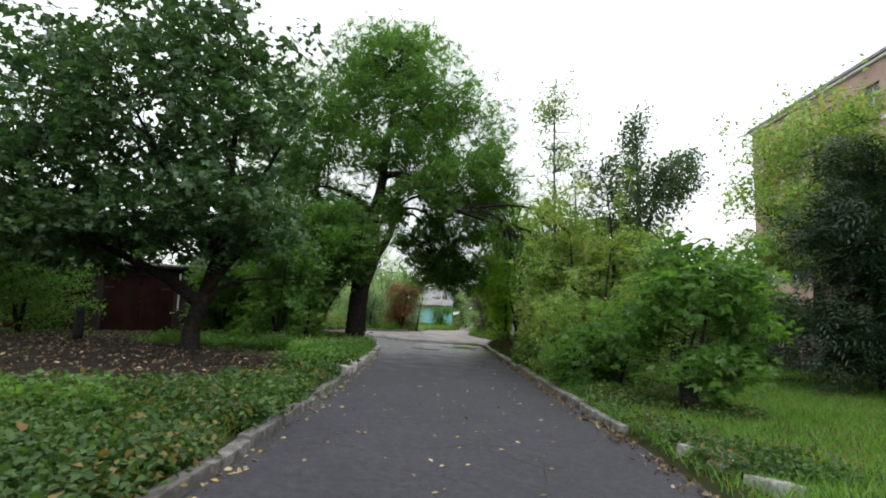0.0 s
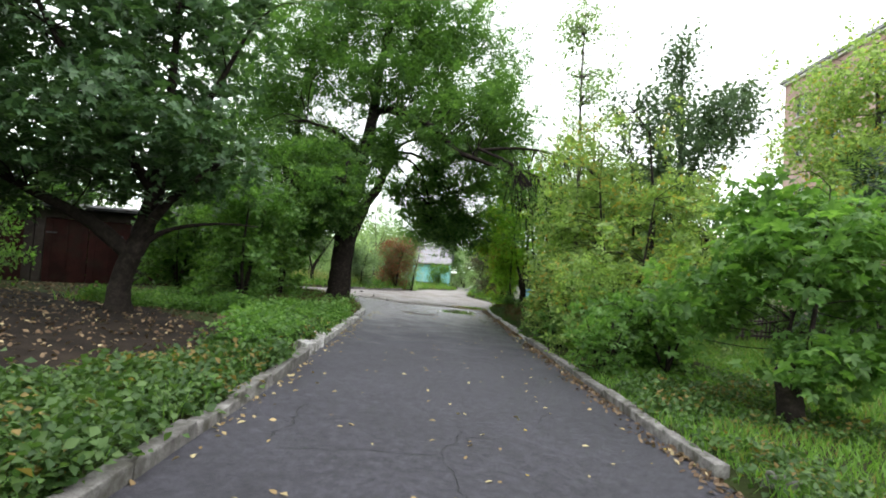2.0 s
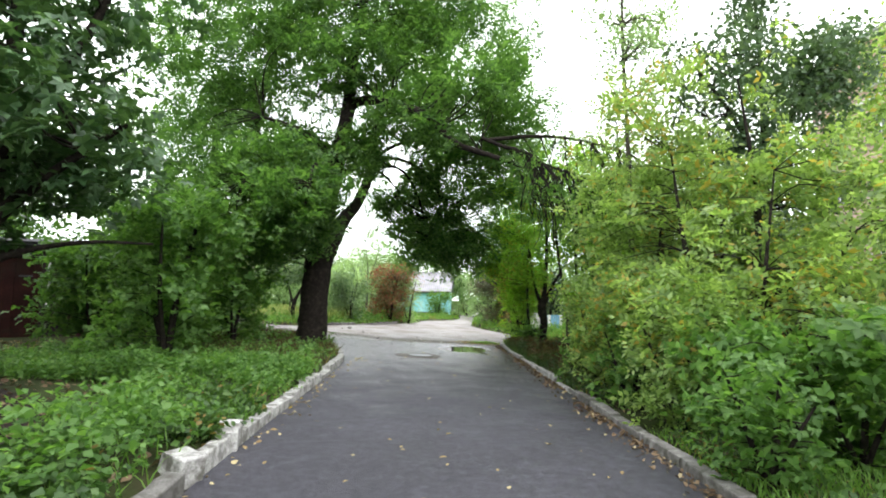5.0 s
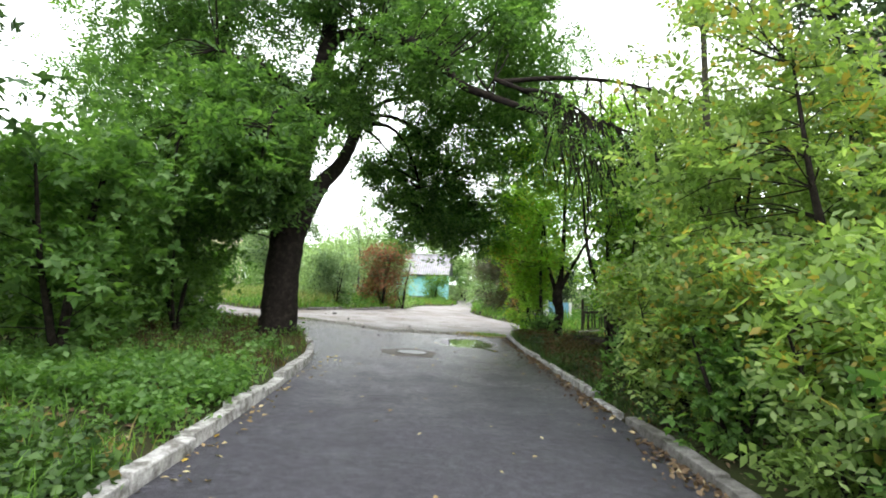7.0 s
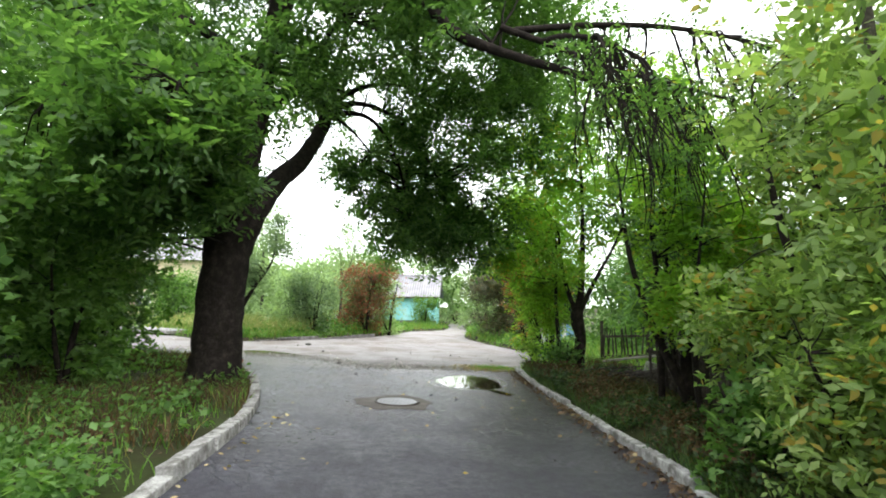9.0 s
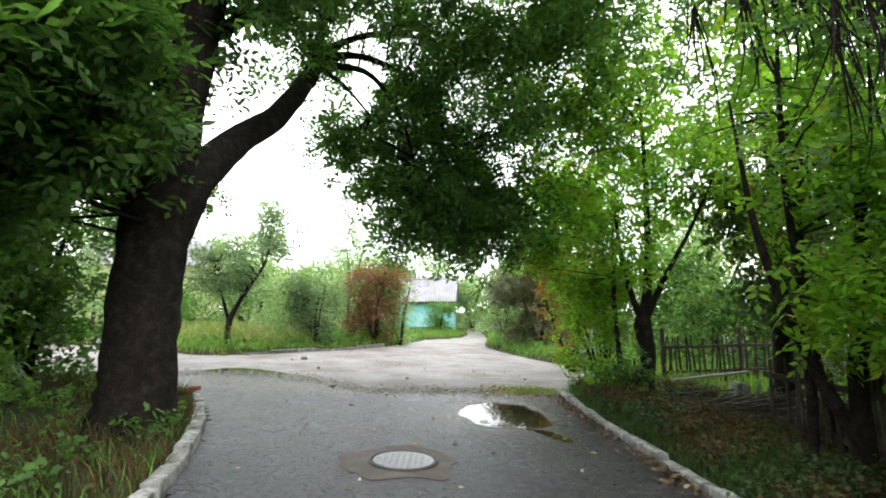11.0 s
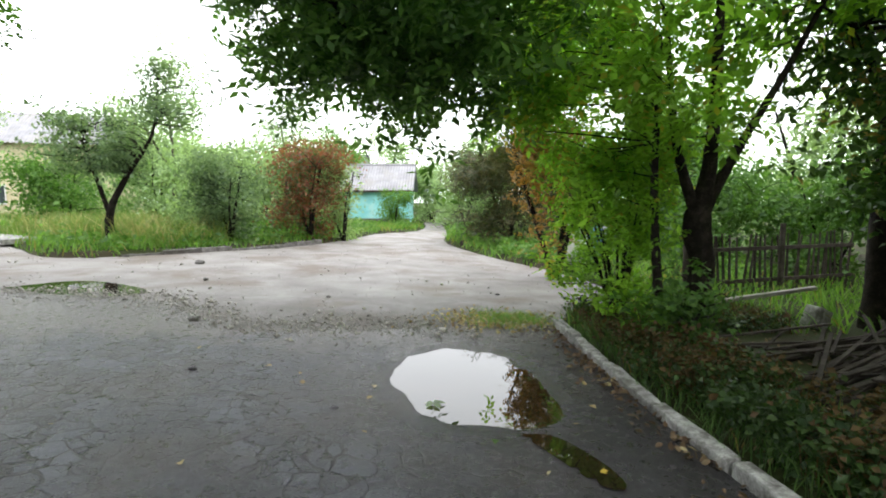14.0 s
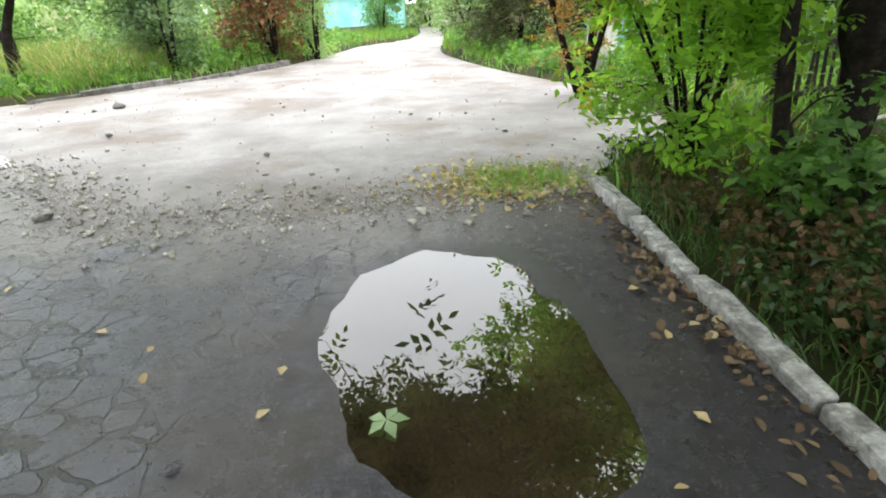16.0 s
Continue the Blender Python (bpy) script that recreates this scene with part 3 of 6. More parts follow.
def rot_np(rng, n, tilt=0.6):
    """n rotation matrices: any heading, tilted at random."""
    yaw, a, b = rng.uniform(0, 2 * np.pi, n), rng.normal(0, tilt, n), rng.normal(0, tilt, n)
    c, s = np.cos, np.sin
    o, l = np.zeros(n), np.ones(n)
    Z = np.array([[c(yaw), -s(yaw), o], [s(yaw), c(yaw), o], [o, o, l]]).transpose(2, 0, 1)
    X = np.array([[l, o, o], [o, c(a), -s(a)], [o, s(a), c(a)]]).transpose(2, 0, 1)
    Y = np.array([[c(b), o, s(b)], [o, l, o], [-s(b), o, c(b)]]).transpose(2, 0, 1)
    return Z @ X @ Y


def sprig_set(kind, seed):
    """A few leafy twig tips of about half a metre, each (n, 4, 3)."""
    rng = np.random.default_rng(seed)
    out = []
    for _ in range(5):
        if kind == "palm":
            leaf, n, reach, tilt = leaf_fan(5, 0.13, 0.062, 3.6), 7, 0.24, 0.5
        elif kind == "pinnate":
            leaf, n, reach, tilt = leaf_pinnate(2, 0.055, 0.082, 0.040), 6, 0.23, 0.45
        elif kind == "boxelder":
            leaf, n, reach, tilt = leaf_pinnate(2, 0.065, 0.105, 0.054), 6, 0.24, 0.45
        elif kind == "trefoil":
            leaf, n, reach, tilt = leaf_fan(3, 0.11, 0.06, 2.4), 8, 0.24, 0.55
        elif kind == "oval":
            leaf, n, reach, tilt = leaf_fan(1, 0.10, 0.06, 0), 15, 0.28, 0.7
        elif kind == "needle":
            leaf, n, reach, tilt = leaf_pinnate(4, 0.05, 0.085, 0.02), 6, 0.2, 0.35
        else:
            leaf, n, reach, tilt = leaf_fan(1, 0.06, 0.042, 0), 16, 0.12, 0.5
        R = rot_np(rng, n, tilt)
        off = rng.normal(0, reach * 0.5, (n, 3))
        off[:, 2] *= 0.7
        sc = rng.uniform(0.65, 1.25, n)
        q = np.einsum("nij,kmj->nkmi", R, leaf) * sc[:, None, None, None] + off[:, None, None]
        out.append(q.reshape(-1, 4, 3))
    return out


SPRIGS = {k: sprig_set(k, i + 3) for i, k in enumerate(("palm", "pinnate", "trefoil", "oval", "needle", "weed", "boxelder"))}


def leaf_mesh(name, places, kind, scale, material, rng, tilt=0.35):
    """Leafy twig tips set at places; every leaf two triangles folded along its rib."""
    sets = SPRIGS[kind]
    which = rng.integers(0, len(sets), len(places))
    quads = []
    for k, sp in enumerate(sets):
        p = places[which == k]
        if not len(p):
            continue
        R = rot_np(rng, len(p), tilt) * (scale * rng.uniform(0.75, 1.3, len(p)))[:, None, None]
        quads.append((np.einsum("nij,kmj->nkmi", R, sp) + p[:, None, None]).reshape(-1, 4, 3))
    q = np.concatenate(quads)
    n = len(q)
    base = np.arange(n)[:, None] * 4
    tris = np.concatenate([base + [0, 1, 2], base + [0, 2, 3]])
    return mesh_np(name, q.reshape(-1, 3), tris, material)


def lobe_places(lobes, rng, gap=-0.08, gap_scale=0.55):
    """Where the twig tips stand: through uneven lobes, with holes."""
    out = []
    for cx, cy, cz, rx, ry, rz, n in lobes:
        d = rng.normal(0, 1, (int(n * 1.5), 3))
        d /= np.linalg.norm(d, axis=1, keepdims=True)
        p = d * rng.uniform(0.12, 1.0, (len(d), 1)) ** 0.5
        p[rng.random(len(d)) < 0.13] *= 1.28
        keep, bulge = [], []
        for k, (a, b, c) in enumerate(p):
            w = Vector((cx + a * rx, cy + b * ry, cz + c * rz))
            keep.append(noise.noise(w * gap_scale) > gap)
            bulge.append(1 + 0.6 * noise.noise(Vector(d[k]) * 2.2 + Vector((cx, cy, cz))))
        p = p * np.array(bulge)[:, None] * [rx, ry, rz] + [cx, cy, cz]
        out.append(p[np.array(keep)][:n])
    return np.concatenate(out)


def limb_points(points, n=5):
    line = smooth_line(points, n)
    return line[:, :3], np.maximum(line[:, 3], 0.004)


def branchlets(places, skeleton, rng, share, r0=0.022):
    """Thin branches from the limbs out to some of the twig tips, with side twigs."""
    chunks = []
    pick = places[rng.random(len(places)) < share]
    for p in pick:
        d = np.linalg.norm(skeleton - p, axis=1) + 0.6 * np.maximum(skeleton[:, 2] - p[2], 0)
        s = skeleton[np.argmin(d)]
        if np.linalg.norm(p - s) > 2.3:
            continue
        mid = (s + p) / 2 + rng.normal(0, 0.12, 3) * np.linalg.norm(p - s) + [0, 0, 0.10 * np.linalg.norm(p - s)]
        line = smooth_line([s, mid, p], 3)
        chunks.append(tube_arrays(line, np.linspace(r0 * (0.5 + 0.3 * np.linalg.norm(p - s)), 0.004, len(line)), 4))
    return chunks


def tree(name, base, label, stems, lobes, kind, scale, material, seed, bark=BARK, share=0.12, category="tree", gap=-0.08, sides=10, group="", r0=0.022, gap_scale=0.55, tilt=0.35):
    """A woody plant: tapered stems (points x, y, z, r above its base), thin branches and a crown of leaves."""
    rng = np.random.default_rng(seed)
    at = (base[0], base[1], z_at(*base[:2]) - 0.05)
    root = thing(name, at, label, category, group)
    skel = []
    for k, st in enumerate(stems):
        p, r = limb_points(st)
        skel.append(p[1:])
        v, f = tube_arrays(p, r, sides if k == 0 else max(6, sides - 3), 0.07)
        part("trunk" if k == 0 else "limb", mesh_np("limb", v, f, bark, True), bark, root)
    places = lobe_places(lobes, rng, gap, gap_scale)
    if share:
        chunks = branchlets(places, np.concatenate(skel), rng, share, r0)
        if chunks:
            v, f = joined(chunks)
            part("branchwork", mesh_np("branchwork", v, f, bark), bark, root, kind="stuff")
    part("crown", leaf_mesh("crown", places, kind, scale, material, rng, tilt), material, root)
    return root


# ---------------------------------------------------------------- trees, left of the lane
tree("maple_tree", (-6.6, 13.6), "old dark-trunked tree with broad glossy lobed leaves on the verge",
     [[(0, 0, -0.1, 0.30), (-0.02, 0, 0.5, 0.22), (0.12, 0, 1.1, 0.20), (0.3, 0.1, 1.7, 0.20), (0.5, 0.2, 3.0, 0.15), (0.6, 0.2, 5.0, 0.09), (0.7, 0, 7.5, 0.03)],
      [(0.15, 0, 1.2, 0.17), (-0.6, -0.1, 1.8, 0.14), (-1.4, -0.2, 2.2, 0.11), (-2.6, -0.4, 2.8, 0.07), (-3.8, -0.5, 3.6, 0.03)],
      [(0.25, 0, 1.5, 0.15), (0.8, -0.1, 2.2, 0.10), (1.4, 0.1, 2.9, 0.06), (2.2, 0.3, 3.6, 0.03)],
      [(0.2, 0, 1.3, 0.08), (0.8, 0.1, 1.75, 0.05), (1.7, 0.2, 1.95, 0.03), (2.6, 0.3, 1.95, 0.015)],
      [(0.4, 0.1, 2.6, 0.12), (-0.4, -0.8, 4.2, 0.08), (-1.2, -1.6, 6.0, 0.03)],
      [(0.5, 0.2, 3.0, 0.1), (1.3, 0.4, 4.6, 0.07), (2.2, 0.2, 6.2, 0.03)]],
     [(-1.5, -0.5, 6.2, 3.6, 3.0, 2.6, 1050), (-4.6, 0, 7.4, 2.6, 2.2, 2.0, 380), (0.8, -0.1, 5.2, 1.9, 2.2, 2.4, 420), (-4.0, -0.5, 4.6, 2.4, 2.2, 1.8, 528),
      (0.2, -1.6, 3.4, 2.6, 1.5, 1.0, 409), (-2.8, -1.8, 3.0, 1.9, 1.2, 0.7, 224), (1.5, 0.2, 3.2, 1.1, 1.2, 0.9, 90), (-3.6, 0.4, 2.9, 2.6, 1.5, 0.9, 360), (-4.6, -1.6, 3.6, 2.0, 1.6, 1.2, 240), (-0.8, 1.5, 3.2, 2.4, 1.4, 0.9, 250), (-0.5, 0.5, 8.6, 2.4, 2.2, 1.4, 343),
      (1.4, 0.4, 7.2, 1.5, 1.5, 1.3, 90)],
     "palm", 1.2, L_MAPLE, 11, gap=0.06, share=0.1, gap_scale=1.9)

tree("ash_tree", (-3.85, 21.6), "tall old ash with a leaning dark furrowed trunk beside the kerb",
     [[(-0.02, -0.05, -0.15, 0.56), (0.0, 0, 0.2, 0.44), (0.02, 0, 0.7, 0.385), (0.06, 0, 1.6, 0.365), (0.14, 0.02, 2.5, 0.36), (0.2, 0.06, 3.1, 0.31), (0.34, 0.12, 4.2, 0.26), (0.52, 0.2, 5.4, 0.22), (0.76, 0.24, 6.6, 0.2), (0.86, 0.3, 8.0, 0.15), (1.1, 0.3, 10.0, 0.09), (1.4, 0.3, 12.6, 0.03)],
      [(0.16, 0.05, 2.15, 0.28), (0.46, 0.30, 3.01, 0.23), (0.58, 1.10, 3.71, 0.2), (0.82, 1.90, 4.35, 0.175), (0.99, 2.80, 5.29, 0.16), (1.0, 3.47, 6.0, 0.15), (1.05, 3.7, 6.8, 0.09), (1.3, 3.9, 8.2, 0.03)],
      [(1.0, 3.45, 6.0, 0.09), (1.7, 3.9, 6.35, 0.065), (2.6, 4.3, 6.1, 0.05), (3.3, 4.7, 5.3, 0.035), (3.8, 5.2, 4.4, 0.025), (4.0, 5.3, 3.1, 0.008)],
      [(1.0, 3.45, 5.95, 0.08), (1.9, 3.9, 6.0, 0.055), (2.5, 4.3, 5.3, 0.04), (2.8, 4.6, 4.3, 0.02), (2.9, 4.6, 3.5, 0.008)],
      [(1.02, 3.5, 6.2, 0.08), (1.9, 4.3, 7.0, 0.06), (3.2, 5.0, 7.2, 0.04), (4.6, 5.2, 6.4, 0.02)],
      [(1.0, 3.4, 5.9, 0.06), (1.5, 3.5, 5.6, 0.04), (2.0, 3.9, 5.1, 0.015)],
      [(0.3, 0.1, 3.9, 0.17), (-0.6, 0.6, 4.8, 0.14), (-1.7, 1.2, 5.6, 0.13), (-2.4, 1.64, 6.7, 0.11), (-2.2, 1.7, 8.2, 0.09), (-1.8, 1.8, 9.8, 0.04)],
      [(0.72, 0.24, 6.3, 0.16), (0.96, 0.20, 6.96, 0.15), (1.75, -0.30, 6.87, 0.13), (2.75, -1.40, 6.23, 0.11), (3.35, -1.60, 5.77, 0.095), (3.93, -1.50, 5.28, 0.085), (4.72, -1.40, 5.03, 0.07), (5.85, -1.60, 4.57, 0.05), (6.32, -1.90, 3.99, 0.025)],
      [(0.4, 0.15, 4.6, 0.1), (0.9, 0.4, 5.1, 0.08), (1.3, 0.7, 5.5, 0.06), (1.9, 1.0, 5.4, 0.03)],
      [(1.1, 0.8, 5.3, 0.07), (1.35, 0.9, 6.2, 0.055), (1.7, 1.0, 7.0, 0.03)],
      [(0.5, 0.2, 5.3, 0.11), (-0.3, -0.4, 5.9, 0.08), (-1.3, -0.8, 6.2, 0.04)],
      [(0.3, 0.1, 3.8, 0.1), (0.0, -0.8, 4.5, 0.07), (-0.5, -1.6, 4.6, 0.04), (-1.0, -2.2, 4.2, 0.02)],
      [(0.3, 0.1, 3.9, 0.09), (0.3, -0.9, 4.7, 0.06), (0.4, -1.9, 4.6, 0.04), (0.6, -2.9, 3.9, 0.015)]],
     [(1.1, 1.35, 10.8, 3.8, 3.2, 3.2, 1724), (-2.7, 0.95, 9, 3.2, 2.8, 2.9, 1092), (4.1, 1.75, 9, 2.7, 2.6, 2.6, 541), (1.3, -0.15, 5.4, 0.7, 0.7, 0.7, 90),
      (0.7, 1.55, 13.2, 2.2, 2, 1.4, 322), (-2.9, 0.35, 5.4, 2.2, 1.7, 1.9, 496), (-1.3, -0.95, 4.6, 1.9, 1.3, 1.4, 376), (-1.7, -0.65, 3.1, 1.3, 1, 0.8, 163), (3.3, 5.15, 4.3, 1.9, 1.6, 2, 460),
      (4.1, 4.55, 3.3, 1.2, 1.2, 1.4, 237), (2.7, 4.55, 3.7, 0.95, 1.1, 1.3, 172), (3.5, 3.75, 7.2, 2.6, 2.2, 1.7, 422), (5.4, 1.55, 7, 1.9, 1.8, 1.4, 238), (-0.8, 1.45, 3.7, 0.9, 0.9, 0.5, 43),
      (0, 0.25, 5.1, 1.0, 0.8, 0.9, 90), (-0.6, 0.35, 5.2, 1.4, 0.9, 1.2, 158), (1.1, 3.35, 6.6, 1.3, 1.2, 1.1, 124), (1.1, -0.45, 7.8, 1.6, 1.4, 1.1, 235), (5.7, 3.75, 6.4, 1.5, 1.5, 1.1, 91),
      (5.2, 5.15, 4.9, 1.1, 1.1, 1.2, 79), (0.2, -2.75, 3.9, 1.1, 1.0, 0.8, 170), (-0.3, -1.85, 4.6, 1.4, 1, 0.9, 136), (-0.6, -0.9, 3.3, 0.9, 0.9, 0.75, 200), (2.7, 4.9, 5.4, 1.3, 1.2, 1.3, 150), (2.0, 4.6, 4.5, 0.9, 0.9, 1.1, 130), (0.4, -1.2, 3.0, 0.5, 0.6, 0.55, 95), (2.3, -1.0, 6.4, 0.9, 0.8, 0.5, 75), (3.5, -1.6, 5.7, 0.8, 0.7, 0.4, 50), (4.6, -0.3, 7.6, 1.4, 1.2, 1.2, 150), (1.6, 4.3, 5.0, 0.8, 0.8, 0.8, 80), (4.4, 5, 5.6, 1.6, 1.3, 1.5, 120), (0.1, -1.9, 3.9, 1, 1, 0.8, 192),
      (-0.1, -2.6, 3.2, 0.7, 0.7, 0.6, 110), (-1, -1.6, 3, 1, 0.9, 0.8, 152), (5, 5, 4.2, 1.3, 1.2, 1.6, 130), (5.2, 2.6, 5.6, 1.4, 1.4, 1.5, 150),
      (4.6, 4.4, 6.2, 1.4, 1.3, 1.4, 86), (2.4, 4.4, 6.8, 1.5, 1.4, 1, 68), (3.6, -1.2, 6.9, 1.6, 1.2, 0.9, 70)],
     "pinnate", 1.5, L_ASH, 12, gap=-0.15, share=0.12, sides=18, gap_scale=0.8)


def droopers():
    """Bare hanging twigs below the arching limb."""
    rng = np.random.default_rng(5)
    root = thing("hanging_branch", (1.7, 19.3, 0), "long dark drooping twigs hanging over the lane with few leaves", "branch")
    tips, chunks = [], []
    boughs = [smooth_line([(-1.0, 0.9, 5.65), (-0.2, 0.8, 5.3), (0.5, 0.7, 4.95), (1.2, 0.4, 4.6), (1.9, 0.2, 4.3)], 8),
              smooth_line([(-0.4, 0.85, 5.4), (-0.2, 0.3, 5.2), (0.1, -0.2, 4.9), (0.4, -0.6, 4.5)], 8),
              smooth_line([(-0.8, 0.9, 5.6), (0.4, 0.9, 5.7), (1.5, 0.6, 5.5), (2.6, 0.2, 5.0), (3.2, 0.0, 4.4)], 8)]
    for bough in boughs:
        chunks.append(tube_arrays(bough, np.linspace(0.055, 0.016, len(bough)), 6))
    for k in range(54):
        bough = boughs[k % 3]
        x, y, z = bough[rng.integers(5, len(bough))]
        l = rng.uniform(0.9, 2.2)
        sx, sy = rng.normal(0.32, 0.3), rng.normal(-0.1, 0.3)
        pts = [(x, y, z), (x + 0.25 * sx, y + 0.2 * sy, z - 0.10), (x + 0.7 * sx, y + 0.6 * sy, z - 0.5 * l), (x + sx, y + sy, z - l)]
        line = smooth_line(pts, 5) + np.cumsum(rng.normal(0, 0.012, (16, 3)), 0)
        chunks.append(tube_arrays(line, np.linspace(rng.uniform(0.016, 0.03), 0.005, len(line)), 5))
        for _ in range(7):
            i = rng.integers(5, len(line))
            q = line[i] + rng.normal(0, 0.2, 3) - [0, 0, 0.28]
            chunks.append(tube_arrays(smooth_line([line[i - 2], (line[i] + q) / 2 + [0, 0, 0.05], q], 2), [0.010, 0.008, 0.007, 0.005, 0.003], 4))
            tips.append(q)
    tips = tips[::5]
    v, f = joined(chunks)
    part("twigwork", mesh_np("twigwork", v, f, BARK), BARK, root, kind="stuff")
    p = np.repeat(np.array(tips), 2, 0) + rng.normal(0, 0.25, (2 * len(tips), 3))
    part("leaves", leaf_mesh("leaves", p, "pinnate", 1.0, L_ASH, rng), L_ASH, root)


droopers()

STEMS_5 = [[(0, 0, -0.1, 0.05), (0.1, 0, 0.8, 0.04), (0.3, 0.1, 2.0, 0.02)], [(0, 0, 0, 0.04), (-0.3, 0.1, 1.0, 0.03), (-0.6, 0.2, 2.0, 0.012)], [(0, 0, 0, 0.04), (0.1, -0.4, 0.9, 0.025), (0.3, -0.8, 1.7, 0.012)]]


def grown(stems, k):
    return [[(x * k, y * k, z * k, r * max(k, 0.8)) for x, y, z, r in st] for st in stems]


def shrub(base, label, w, h, n, kind, scale, material, seed, bark=BARK, category="shrub", gap=-0.12, name="shrub", low=0.25, share=0.12, lobes=3, group=""):
    """A many-stemmed shrub, leafy from near the ground up."""
    rng = np.random.default_rng(seed)
    lb = [(0, 0, h * (0.5 + low * 0.3), w * 0.85, w * 0.85, h * 0.46, int(n * 0.5))]
    if low < 0.4:
        lb.append((0, 0, h * 0.24, w * 0.9, w * 0.9, h * 0.24, int(n * 0.35)))
    for k in range(lobes):
        a = rng.uniform(0, 6.28)
        lb.append((w * 0.5 * math.cos(a), w * 0.5 * math.sin(a), h * rng.uniform(0.3 + low, 0.85), w * 0.5, w * 0.5, h * rng.uniform(0.18, 0.3), int(n * 0.5 / lobes)))
    return tree(name, base, label, grown(STEMS_5, h / 2.3), lb, kind, scale, material, seed, bark, share, category, gap, 7, group, r0=0.012, gap_scale=0.9)


# undergrowth between the old trees on the left
shrub((-5.5, 17.2), "leafy green young maple scrub beside the verge", 1.4, 3.5, 420, "trefoil", 1.1, L_FRESH, 21)
shrub((-6.6, 19.6), "leafy green young maple scrub beside the verge", 1.6, 3.9, 440, "trefoil", 1.1, L_FRESH, 22)
shrub((-5.6, 20.6), "dense green scrub at the foot of the ash", 1.2, 2.6, 320, "trefoil", 1.0, L_FRESH, 23)
shrub((-8.4, 19.4), "green scrub before the garages", 1.3, 2.6, 420, "trefoil", 1.1, L_MID, 24)
shrub((-7.6, 22.6), "green scrub beside the garages", 1.5, 3.2, 480, "trefoil", 1.1, L_MID, 25)
shrub((-15.5, 25.0), "tall scrub behind the garages", 2.2, 5.0, 420, "oval", 1.6, L_MID, 18)
shrub((-19.0, 23.0), "tall scrub behind the garages", 2.4, 5.4, 420, "oval", 1.6, L_MID, 19)
shrub((-12.2, 26.6), "tall scrub behind the garages", 1.8, 4.2, 380, "oval", 1.5, L_MID, 20)
shrub((-13.6, 16.6), "broad green bush at the edge of the bare earth", 2.0, 3.3, 620, "oval", 1.2, L_FRESH, 26)
shrub((-17.5, 14.5), "broad green bush at the edge of the bare earth", 2.4, 3.6, 560, "oval", 1.3, L_MID, 27)
tree("corner_tree", (-9.2, 26.0), "dark-trunked tree on the grassy corner of the crossing", [[(0, 0, -0.1, 0.42), (0, 0, 0.6, 0.34), (0.1, 0, 2.4, 0.3), (0.3, 0.1, 4.5, 0.2), (0.4, 0, 8, 0.05)],
     [(0.1, 0, 2.3, 0.18), (1.0, 0.3, 3.6, 0.12), (2.0, 0.6, 4.6, 0.05)]],
     [(0, 0, 7, 3.0, 2.6, 2.6, 520), (2.2, 0.7, 4.1, 1.2, 1.1, 1.5, 220), (-2, 0, 4.4, 2.0, 1.6, 1.5, 260), (-0.8, -1.2, 3.0, 2.0, 1.5, 1.4, 280)], "pinnate", 1.4, L_MID, 29, share=0.06)

shrub((-7.3, 24.4), "dark green scrub on the grassy corner", 1.5, 3.2, 420, "trefoil", 1.05, L_MID, 17)

# right of the lane: box-elder thicket
TRUNKS = [[(0, 0, -0.1, 0.11), (0.05, 0.1, 0.9, 0.09), (0.3, 0.3, 1.8, 0.075), (0.4, 0.3, 3.2, 0.045), (0.3, 0.5, 5.2, 0.012)],
          [(0, 0, 0.3, 0.08), (-0.35, 0.2, 1.2, 0.06), (-0.7, 0.3, 2.4, 0.04), (-0.8, 0.5, 4.0, 0.012)],
          [(0.05, 0.1, 0.8, 0.07), (0.8, 0.0, 1.4, 0.055), (1.3, -0.2, 2.4, 0.03), (1.5, -0.2, 3.6, 0.01)],
          [(0.2, 0.5, -0.1, 0.05), (0.1, 0.8, 1.4, 0.04), (0.2, 1.0, 3.0, 0.028), (0.1, 1.1, 4.8, 0.008)],
          [(-0.1, -0.6, -0.1, 0.045), (-0.2, -0.7, 1.3, 0.035), (0.0, -0.8, 3.4, 0.01)]]
tree("boxelder", (4.2, 14.7), "yellowing box elder thicket leaning over the kerb", TRUNKS,
     [(-0.9, 0.9, 4.7, 1, 1, 0.9, 82), (0.2, 0.6, 5.3, 0.9, 0.9, 0.7, 49), (-1.5, 1.4, 3.4, 0.8, 1, 1, 82), (-1.5, 0.6, 2.2, 0.7, 1.2, 0.9, 153), (0.2, 0.3, 2.9, 1.8, 1.7, 1.1, 442), (-0.5, 0.8, 4, 1.1, 1.2, 1, 110), (0.9, 0, 3.7, 1.1, 1.1, 0.8, 82), (-1.2, -0.2, 1.5, 0.7, 1.3, 0.7, 161), (0.2, -1.5, 1.3, 1.2, 0.8, 0.9, 204), (-0.5, 1, 5, 0.7, 0.8, 0.7, 33), (0.8, -1.2, 2.6, 1.2, 0.9, 0.8, 153)],
     "boxelder", 0.9, L_LIME, 31, BARK, gap=0.06, gap_scale=1.35, r0=0.012, share=0.2)
